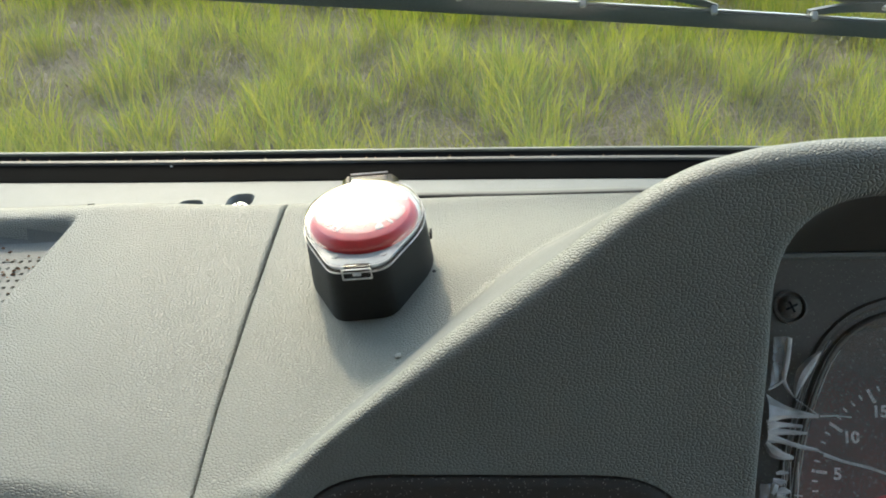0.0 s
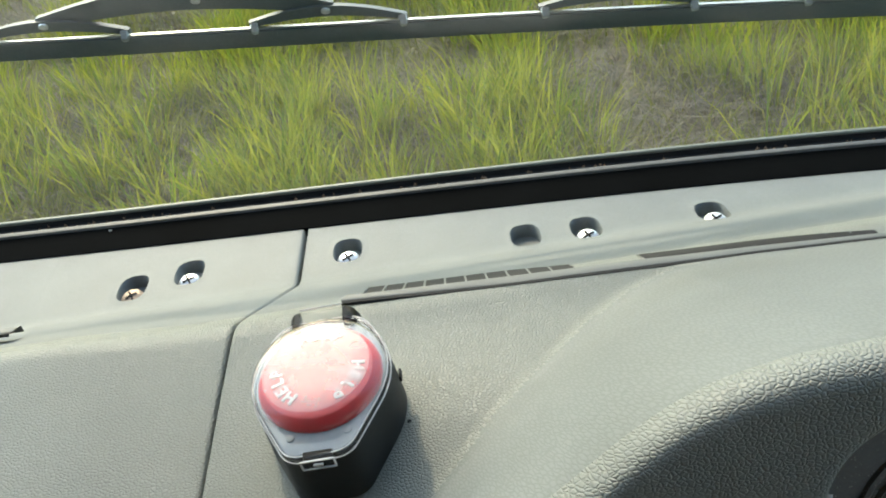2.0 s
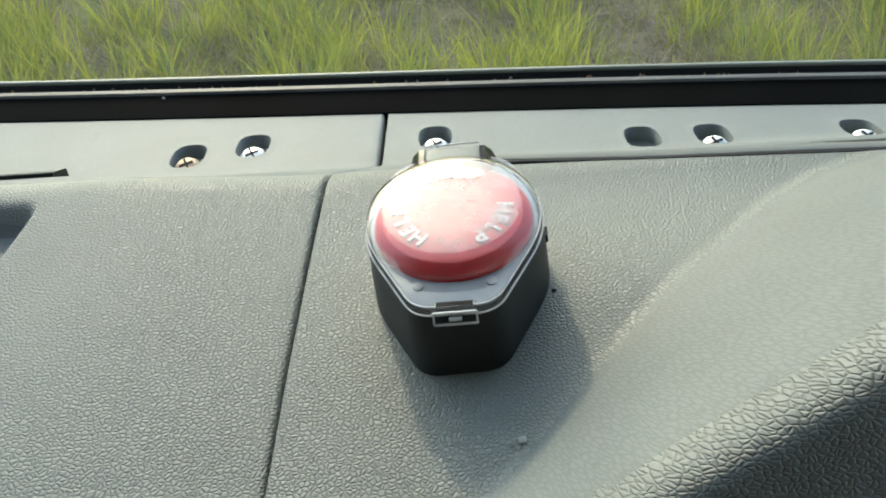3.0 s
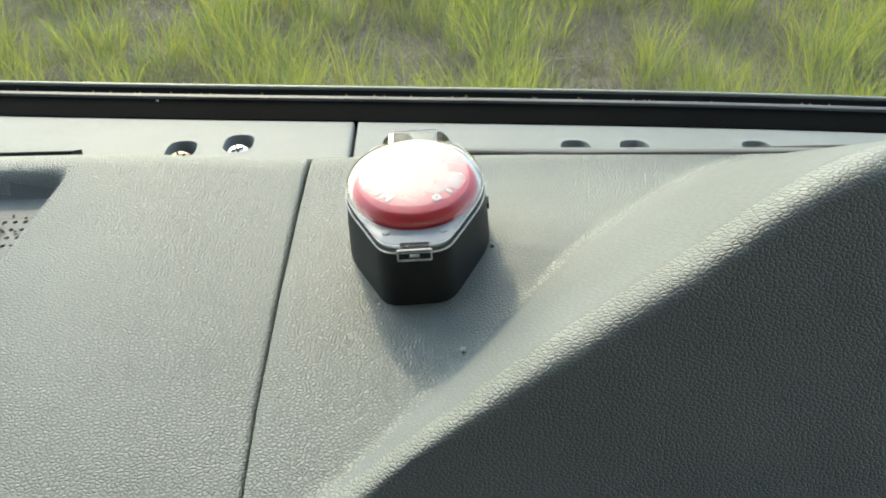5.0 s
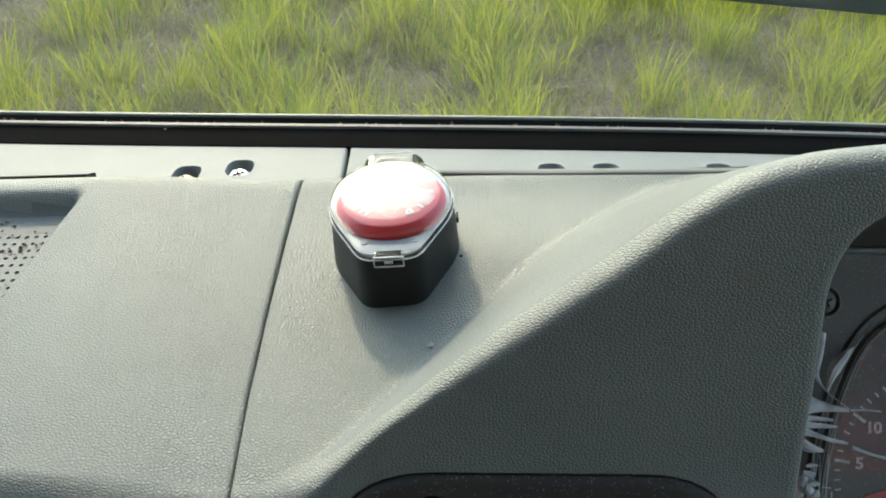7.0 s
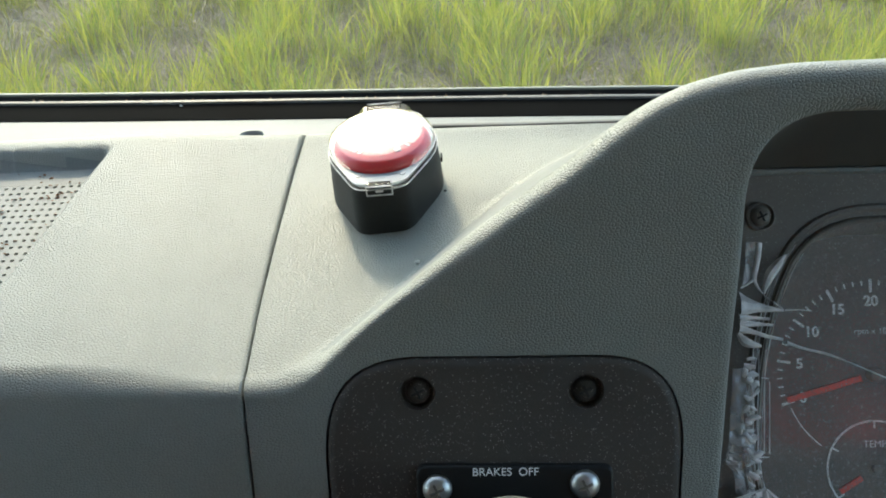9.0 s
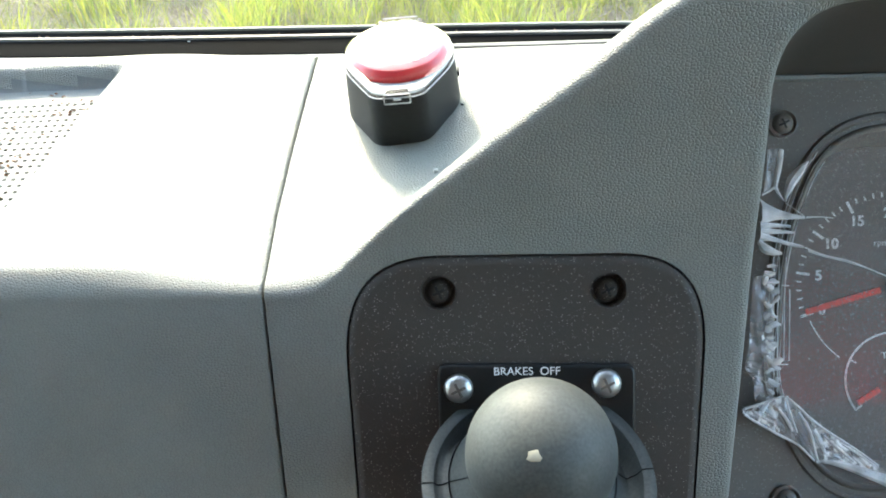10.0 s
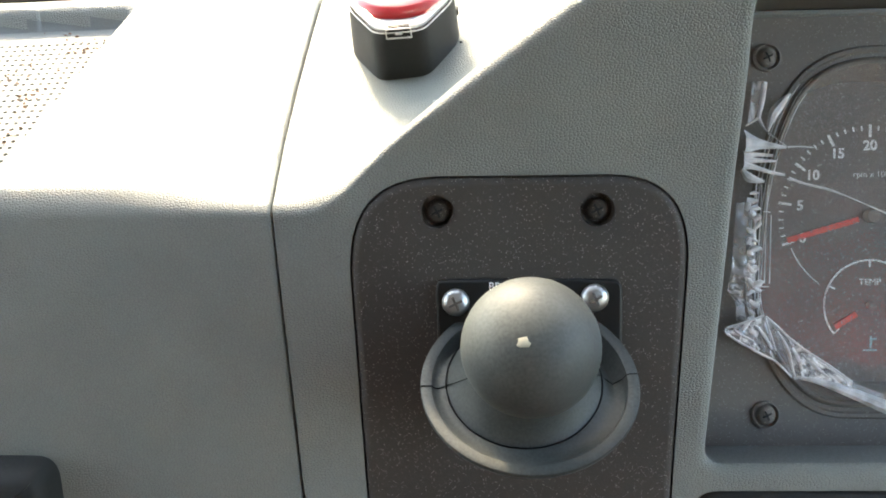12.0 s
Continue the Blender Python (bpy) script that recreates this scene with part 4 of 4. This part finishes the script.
clasp = part("clasp", box((.0122, .0034, .0054), .0006, MBX @ pose(0, -.0324, .0260)), RIM, help_button, "clear snap clasp")
frame_line = [MBX @ Vector((x, -.0343, z)) for x, z in ((-.0060, .0235), (.0060, .0235), (.0060, .0284), (-.0060, .0284))]
for a, b in zip(frame_line, frame_line[1:] + frame_line[:1]):
    part("clasp_glint", loft([[p + right * (c if abs((a - b).dot(right)) < .001 else 0) + BOX_N * (c if abs((a - b).dot(right)) >= .001 else 0) - ahead * d for c, d in ((-.0003, 0), (.0003, 0), (.0003, .0005), (-.0003, .0005))] for p in (a, b)], True, (True, True)), EDGE, clasp)
part("clasp_tongue", box((.0036, .0010, .0010), .0003, MBX @ pose(0, -.0347, .0258)), EDGE, clasp)
part("clasp_recess", box((.0104, .0020, .0030), .0003, MBX @ pose(0, -.0316, .0272)), DARK, help_button)
SMOKE = clear("smoky_hinge_plastic", (.14, .14, .14), .12, gloss=.7, haze=.02)
hinge = part("hinge", box((.0176, .0086, .0058), .0010, MBX @ pose(0, .0316, .0274)), RIM, help_button, "clear lid hinge")
part("hinge_glint", box((.0180, .0006, .0006), .0002, MBX @ pose(0, .0364, .0308), 1), EDGE, hinge)
part("hinge_glint", box((.0180, .0005, .0005), .0002, MBX @ pose(0, .0276, .0308), 1), EDGE, hinge)
for side in (-1, 1):
    ear = [[MBX @ Vector((side * x, y, z)) for y, z in ((.0250, .0215), (.0352, .0215), (.0362, top - .001), (.0350, top), (.0285, top))] for x, top in ((.0090, .0306), (.0108, .0304), (.0130, .0282), (.0146, .0240))]
    part("hinge_ear", loft(ear, True, (True, True)), SMOKE, help_button, "smoky hinge ear")
part("side_slot", box((.0010, .0045, .0030), .0003, MBX @ pose(.0281, .010, .0120)), DARK, help_button)

def crumb(x, y, r, mat, label, seed):
    """A small irregular crumb lying on the dashboard."""
    rg = random.Random(seed)
    bm = bmesh.new()
    bmesh.ops.create_icosphere(bm, subdivisions=2, radius=r)
    for v in bm.verts:
        v.co *= rg.uniform(.7, 1.2)
        v.co.z *= .6
    bmesh.ops.transform(bm, matrix=Matrix.Translation((x, y, float(top_z(x, y)) + r * .4)), verts=bm.verts)
    tagged(part("crumb", bm, mat, None, label), category="crumb")


PALE = plain("pale_crumb", (.40, .40, .36), .8)
crumb(-.0161, .3272, .0014, PALE, "small pale crumb lying on the grey dashboard", 2)
crumb(-.0011, .3799, .0008, DARK, "tiny dark crumb lying beside the button box", 5)

# ---------------------------------------------------------------- windscreen, its seal and the wiper
LEANING, UPPER = .30, .79          # the glass leans more above its lower part


def glass_back(z):
    """How far the glass has come back at a height."""
    return LEANING * (z - 1.90) + (UPPER - LEANING) * max(0, z - 2.10) ** 2 / (max(0, z - 2.10) + .10)


def screen_y(x, z):
    return float(rail_y(x)) + .040 - glass_back(z)


xs = np.linspace(-1.42, .78, 66)


def rail_line(x):
    return float(np.interp(x, [-1.05, -.5, .45, 1.05], [float(rail_y(-.5)) - .10, float(rail_y(-.5)), float(rail_y(.45)), float(rail_y(.45)) - .16])) if abs(x) > .45 else float(rail_y(x))


window = group_at("window_1", (0, .68, 1.9), "raked truck windscreen with black rubber seal", "window")
tagged(window, kind="structure")
seal = [(-.003, -.012), (-.001, .0005), (.004, .0016), (.012, .0026), (.018, .0036), (.0205, .0046), (.0215, .0040), (.0225, -.006)]
part("rubber_seal", loft([[Vector((x, rail_line(x) + dy, 1.8945 + dz)) for dy, dz in seal] for x in xs], False), RUBBER, window, "black rubber windscreen seal")
BEAD = plastic("grey_rubber_bead", (.085, .083, .076), .5, mottle=.3, spec=.4)
bead_line = [(.0203, .002), (.0206, .0046), (.0214, .0062), (.0240, .0067), (.0260, .0060), (.0262, .0010)]
part("seal_bead", loft([[Vector((x, rail_line(x) + dy, 1.8945 + dz)) for dy, dz in bead_line] for x in xs], False), BEAD, window, "paler grey bead on the seal")
gap = [(.0255, -.004), (.0264, .0022), (.0352, .0020), (.0358, .0030), (.0358, .0060)]
part("gap_strip", loft([[Vector((x, rail_line(x) + dy, 1.8945 + dz)) for dy, dz in gap] for x in xs], False), DARK, window)
COWL = plain("cowl_edge", (.17, .18, .14), .5)
lip = [(.0360, .0058), (.0360, .0072), (.0368, .0080), (.0390, .0080), (.041, .005), (.046, -.03)]
part("cowl_lip", loft([[Vector((x, rail_line(x) + dy, 1.8945 + dz)) for dy, dz in lip] for x in xs], False), COWL, window, "dull grey lower body edge")
glass = part("pane", loft([[Vector((x, rail_line(x) + .040 - glass_back(z), z)) for z in (1.896, 2.0, 2.1, 2.15, 2.2, 2.26, 2.33, 2.42, 2.52)] for x in xs], False), GLASS, window)
glass.visible_shadow = False
rng = random.Random(12)
dv, df = [], []
for i in range(240):
    x = rng.uniform(-.35, .45)
    y = rail_line(x) + rng.choice((rng.uniform(.0250, .0275), rng.uniform(.0265, .034)))
    r = rng.uniform(.0004, .0014)
    b0 = len(dv)
    for k in range(5):
        dv.append((x + r * 1.4 * math.cos(k * 1.256), y + r * .6 * math.sin(k * 1.256), 1.8968 + rng.uniform(0, .001)))
    dv.append((x, y, 1.8978 + r * 1.5))
    df += [(b0 + k, b0 + (k + 1) % 5, b0 + 5) for k in range(5)]
tagged(link("dust_crumbs", mesh_from("dust_crumbs", dv, df, plain("pale_crumbs", (.30, .20, .13), .8), False)), "pale dust crumbs along the windscreen seal", "debris", kind="stuff")
part("lint", box((.0022, .0012, .0012), .0004, Matrix.Translation((-.2085, rail_line(-.2085) + .0180, 1.8987)), 1), plain("lint", (.5, .5, .48), .9), window)

TWIG = plain("dry_straw", (.62, .60, .45), .6)
stalk = loft([[Vector((x, screen_y(x, z) + .003, z)) + Vector((r * math.cos(a), 0, r * math.sin(a))) for a in (0, 2.1, 4.2)] for x, z, r in ((-.3466, 1.9330, .0003), (-.3405, 1.9515, .0005), (-.337, 1.9623, .0005), (-.3343, 1.9706, .0005), (-.3342, 1.9789, .0003))], True)
fork = loft([[Vector((x, screen_y(x, z) + .003, z)) + Vector((r * math.cos(a), 0, r * math.sin(a))) for a in (0, 2.1, 4.2)] for x, z, r in ((-.337, 1.9615, .0004), (-.3323, 1.9669, .0004), (-.328, 1.971, .0004), (-.3248, 1.9706, .0002))], True)
straw = group_at("dry_stalk", (-.3466, .688, 1.933), "pale forked dry grass stalk stuck on the windscreen", "stalk")
part("stem", stalk, TWIG, straw)
part("fork", fork, TWIG, straw)

wiper = group_at("wiper", (.065, .62, 2.02), "dark windscreen wiper with riveted yokes", "wiper")
WIPER = plain("wiper_black", (.10, .12, .12), .4, bump_scale=500)


def on_screen(x, up, out=0.0):
    """A point outside the glass beside the wiper blade: up is the height over the blade's lower edge."""
    z = 2.0135 - .085 * x + up
    return Vector((x, screen_y(x, z) + .010 + out, z))


def bar(name, x0, x1, up0, up1, width, out, mat, parent, arch=0.0, taper=.6, label="", thick=.004):
    rings = []
    for i in range(21):
        t = i / 20
        x = x0 + (x1 - x0) * t
        w = width * (taper + (1 - taper) * math.sin(math.pi * t))
        up = up0 + (up1 - up0) * t + arch * math.sin(math.pi * t)
        rings.append([on_screen(x, up - w / 2, out), on_screen(x, up - w / 2, out + thick), on_screen(x, up + w / 2, out + thick), on_screen(x, up + w / 2, out)])
    return part(name, loft(rings, True, (True, True)), mat, parent, label)


bar("blade", -.42, .46, .0058, .0058, .0115, 0, WIPER, wiper, 0, 1, "long rubber blade", .005)
bar("blade_spine", -.42, .46, .0124, .0124, .0016, .001, DULL_STEEL, wiper, 0, 1, "thin steel spine", .003)


def rivet(x, up, out, parent):
    part("rivet", lathe([(.0027, 0), (.0027, .001), (.0014, .0017), (1e-6, .0018)], Matrix.Translation(on_screen(x, up, out)) @ pose(0, 0, 0, 125, 0, 0), 14), STEEL, parent)


yoke = bar("main_yoke", -.108, .236, .033, .033, .024, .010, WIPER, wiper, .020, .55, "arched main yoke", .007)
for x0, x1, pin in ((-.195, -.020, -.098), (.142, .306, .2244)):
    side = bar("side_yoke", x0, x1, .0215, .0215, .0150, .007, WIPER, wiper, .0120, .5, "arched side yoke", .006)
    rivet(pin, .0325, .006, side)
    for x in (x0 + .005, x1 - .005):
        clip = bar("claw_yoke", x - .047, x + .047, .0140, .0140, .0070, .004, WIPER, side, .0070, .5, "", .005)
        rivet(x, .0220, .003, side)
        for e in (x - .044, x + .044):
            part("claw", box((.005, .006, .007), .001, Matrix.Translation(on_screen(e, .0120, .003)) @ pose(0, 0, 0, -35, 0, 0), 1), DULL_STEEL, side)
part("pivot_block", box((.034, .012, .030), .003, Matrix.Translation(on_screen(.067, .047, .014)) @ pose(0, 0, 0, -35, 0, 0)), WIPER, wiper)
arm = []
for i in range(13):
    t = i / 12
    p = on_screen(.065, .060, .020).lerp(Vector((.75, screen_y(.75, 1.93) + .035, 1.925)), t)
    p.z += .055 * math.sin(math.pi * min(1, t * 1.1)) * .6
    arm.append([p + Vector((0, a, b)) for a, b in ((0, -.007), (.008, -.007), (.008, .007), (0, .007))])
part("arm", loft(arm, True, (True, True)), WIPER, wiper, "long dark wiper arm")

# ---------------------------------------------------------------- cab round the camera
# unseen surfaces; colours set for the warm light they bounce on the dash
LINING = plastic("cab_lining", (.52, .36, .29), .8)
LIGHT_BLOCK = plastic("light_block", (.25, .19, .165), .7)
MAT = plastic("cab_mat", (.11, .062, .048), .8)
TRIM = plastic("cab_trim", (.23, .15, .115), .7)
RED_SHEET = plain("red_reflection", (.70, .035, .035), .9, bump_scale=600, bump_depth=.0006)


def slab(name, lo, hi, mat, label, category):
    c = [(a + b) / 2 for a, b in zip(lo, hi)]
    s = [b - a for a, b in zip(lo, hi)]
    ob = part(name, box(s, .004, Matrix.Translation(c), 1), mat, None, label)
    return tagged(ob, "", category, "", "structure")


L, R = -1.45, .76          # the inner faces of the unseen doors, spaced for the side light
slab("floor", (L, -1.3, .95), (R, .62, 1.0), MAT, "dark brown cab floor mat", "floor")
slab("ceiling", (L, -1.3, 2.62), (R, .26, 2.66), LINING, "beige cab ceiling lining", "ceiling")
slab("wall_back", (L, -1.34, .95), (R, -1.29, 1.66), MAT, "dark brown lower back wall of the cab", "wall")
# unseen red sheet, added only for the red reflection in the gauge lens
red_sheet = [[Vector((x, -.85 + .018 * math.sin(x * 55) + d, z)) for x, d in [(.40 + .01 * k, .002) for k in range(34)] + [(.73 - .01 * k, -.002) for k in range(34)]] for z in (2.35, 2.44, 2.53, 2.619)]
tagged(part("curtain", loft(red_sheet, True, (True, True)), RED_SHEET, None, "unseen red sheet added for a reflection in the gauge lens"), "", "curtain", "", "structure")
# added to close the rear opening and keep sky light off the dash
slab("wall_back_upper", (L, -1.34, 1.66), (R, -1.29, 2.50), TRIM, "unseen brownish panel closing the rear against sky light", "wall")
slab("wall_back_top", (L, -1.34, 2.50), (R, -1.29, 2.66), LINING, "beige strip at the top of the rear wall", "wall")
# rear sets how far these unseen walls close off the side light
for name, x0, x1, rear in (("wall_left", L - .04, L, -.45), ("wall_right", R, R + .04, -.78)):
    slab(name, (x0, -1.3, .95), (x1, .60, 1.80), TRIM, "brown lower side wall of the cab", "wall")
    slab(name + "_rear", (x0, -1.3, 1.80), (x1, rear, 2.66), LINING, "unseen beige rear corner cutting the side light", "wall")
    slab(name + "_top", (x0, rear, 2.50), (x1, .30, 2.66), LINING, "beige upper side wall of the cab", "wall")
slab("dash_lower", (L, .24, 1.0), (R, .62, 1.70), BLACK, "dark lower dashboard body", "wall")
# unseen slab, added overhead to hold light off the dash front
slab("overhead_block", (L, -.40, 2.42), (R, .30, 2.615), LIGHT_BLOCK, "unseen brownish slab added overhead to hold light off the dash", "trim")
slab("trim_left", (L, .22, 1.70), (-.50, .62, 1.90), SMOOTH, "grey outer end of the dashboard", "trim")
slab("trim_right", (.50, .22, 1.70), (R, .62, 1.90), SMOOTH, "grey outer end of the dashboard", "trim")

# ---------------------------------------------------------------- ground and grass
m, n, l, b = material("grassy_soil")
co = n.new("ShaderNodeTexCoord")
t1 = n.new("ShaderNodeTexNoise")
t1.inputs["Scale"].default_value = 1.3
t1.inputs["Detail"].default_value = 8
t2 = n.new("ShaderNodeTexNoise")
t2.inputs["Scale"].default_value = 28
t2.inputs["Detail"].default_value = 8
for t in (t1, t2):
    l.new(co.outputs["Object"], t.inputs["Vector"])
r1 = n.new("ShaderNodeValToRGB")
r1.color_ramp.elements[0].position, r1.color_ramp.elements[0].color = .35, (.19, .15, .09, 1)
r1.color_ramp.elements[1].position, r1.color_ramp.elements[1].color = .65, (.135, .135, .052, 1)
l.new(t1.outputs[0], r1.inputs[0])
mx = n.new("ShaderNodeMix")
mx.data_type, mx.blend_type = 'RGBA', 'MULTIPLY'
mx.inputs["Factor"].default_value = .8
l.new(r1.outputs[0], mx.inputs["A"])
r2 = n.new("ShaderNodeMapRange")
r2.inputs["From Min"].default_value, r2.inputs["From Max"].default_value = .3, .7
r2.inputs["To Min"].default_value, r2.inputs["To Max"].default_value = .35, 1.3
l.new(t2.outputs[0], r2.inputs[0])
l.new(r2.outputs[0], mx.inputs["B"])
l.new(mx.outputs["Result"], b.inputs["Base Color"])
b.inputs["Roughness"].default_value = .95
SOIL = m
gbm = bmesh.new()
bmesh.ops.create_grid(gbm, x_segments=60, y_segments=60, size=1)
for v in gbm.verts:
    v.co = Vector((math.copysign(abs(v.co.x) ** 3, v.co.x) * 900, math.copysign(abs(v.co.y) ** 3, v.co.y) * 900, 0))
    v.co.z = .05 * noise.noise((v.co.x * .4, v.co.y * .4, 3)) if abs(v.co.x) < 40 and abs(v.co.y) < 40 else 0
tagged(part("ground", gbm, SOIL, None, "dry earth with matted dead grass"), category="ground", kind="structure")


def blade_material(name, lo, hi, through_light):
    m, n, l, b = material(name)
    geo = n.new("ShaderNodeNewGeometry")
    ramp = n.new("ShaderNodeValToRGB")
    ramp.color_ramp.elements[0].color = (*lo, 1)
    ramp.color_ramp.elements[1].color = (*hi, 1)
    l.new(geo.outputs["Random Per Island"], ramp.inputs[0])
    l.new(ramp.outputs[0], b.inputs["Base Color"])
    b.inputs["Roughness"].default_value = .5
    tr = n.new("ShaderNodeBsdfTranslucent")
    l.new(ramp.outputs[0], tr.inputs[0])
    mix = n.new("ShaderNodeMixShader")
    mix.inputs[0].default_value = through_light
    l.new(b.outputs[0], mix.inputs[1])
    l.new(tr.outputs[0], mix.inputs[2])
    l.new(mix.outputs[0], n["Material Output"].inputs[0])
    return m


GREEN = blade_material("green_blades", (.138, .212, .025), (.400, .385, .043), .55)
OLIVE = blade_material("olive_blades", (.155, .168, .038), (.325, .310, .074), .5)
STRAW = blade_material("straw_blades", (.136, .112, .072), (.288, .240, .160), .35)


def grass(name, mat, centres, per, height, width, spread, lean_by, label, seed, spin=.35):
    """Tapered bent blades round each centre."""
    rg = np.random.default_rng(seed)
    c = np.repeat(centres[:, :2], per, 0)
    size = np.repeat(centres[:, 2], per)
    k = len(c)
    a = rg.uniform(0, 2 * np.pi, k)
    rr = spread * np.sqrt(rg.uniform(0, 1, k)) * size
    base = np.stack([c[:, 0] + rr * np.cos(a), c[:, 1] + rr * np.sin(a), np.zeros(k)], 1)
    d = a + rg.normal(0, .6, k)
    h = height * size * rg.uniform(.45, 1.15, k)
    ln = lean_by * rg.uniform(.3, 1.3, k) * h
    w = width * rg.uniform(.6, 1.3, k)
    face = rg.normal(0, spin, k)
    side = np.stack([np.cos(face), np.sin(face), np.zeros(k)], 1)
    lv = [(0, .8), (.35, 1.0), (.7, .7), (1, .04)]
    V = np.zeros((k, 8, 3))
    for i, (t, ws) in enumerate(lv):
        p = base + np.stack([np.cos(d) * ln * t * t, np.sin(d) * ln * t * t, h * (t - .25 * t * t * np.minimum(1.5, ln / h))], 1)
        V[:, 2 * i] = p - side * (w * ws / 2)[:, None]
        V[:, 2 * i + 1] = p + side * (w * ws / 2)[:, None]
    idx = np.arange(k)[:, None] * 8
    F = np.concatenate([idx + np.array([[0, 1, 3, 2]]), idx + np.array([[2, 3, 5, 4]]), idx + np.array([[4, 5, 7, 6]])], 0)
    me = bpy.data.meshes.new(name)
    me.vertices.add(k * 8)
    me.vertices.foreach_set("co", V.reshape(-1))
    me.loops.add(len(F) * 4)
    me.loops.foreach_set("vertex_index", F.reshape(-1).astype(np.int32))
    me.polygons.add(len(F))
    me.polygons.foreach_set("loop_start", np.arange(0, len(F) * 4, 4, dtype=np.int32))
    me.update(calc_edges=True)
    me.materials.append(mat)
    return tagged(new(name, me), label, "grass", "", "stuff")


def scatter(count, seed, patchy, shift):
    """Tuft centres over the verge, gathered in patches; the third number is a size."""
    rg = np.random.default_rng(seed)
    out = []
    while len(out) < count:
        y = 1.6 + 14.5 * rg.uniform(0, 1) ** 1.2
        x = rg.uniform(-1, 1) * (2.2 + y * .62)
        v = noise.noise((x * 1.5 + shift, y * .9, shift)) + .6 * noise.noise((x * 3.4, y * 2.1, shift + 5))
        if rg.uniform(-.6, .6) * patchy < v:
            out.append((x, y, rg.uniform(.65, 1.2) * (1 + .35 * v)))
    return np.array(out)


grass("tall_grass", GREEN, scatter(2700, 5, .5, 0.0), 20, .44, .0072, .10, .48, "tall yellow-green grass tufts on the verge", 21, .6)
grass("short_grass", OLIVE, scatter(7600, 6, 1.8, 0.0), 12, .24, .0075, .18, .9, "short olive grass between the tufts", 22, 1.0)
grass("dry_grass", STRAW, scatter(9000, 8, 3.0, 31.0), 14, .17, .006, .22, 1.9, "matted dry brown grass", 23, 1.4)


def verge(count, seed):
    """Tufts all round the truck, outside the strip ahead of it."""
    rg = np.random.default_rng(seed)
    out = []
    while len(out) < count:
        x, y = rg.uniform(-10, 10), rg.uniform(-8, 14)
        ahead_strip = y > 1.6 and abs(x) < 2.2 + y * .62
        if not ahead_strip and not (-1.7 < x < 1.0 and -1.7 < y < 1.0):
            out.append((x, y, rg.uniform(.6, 1.2)))
    return np.array(out)


grass("verge_grass", OLIVE, verge(5200, 9), 9, .26, .011, .2, .8, "olive grass growing all round the truck", 24, 1.2)
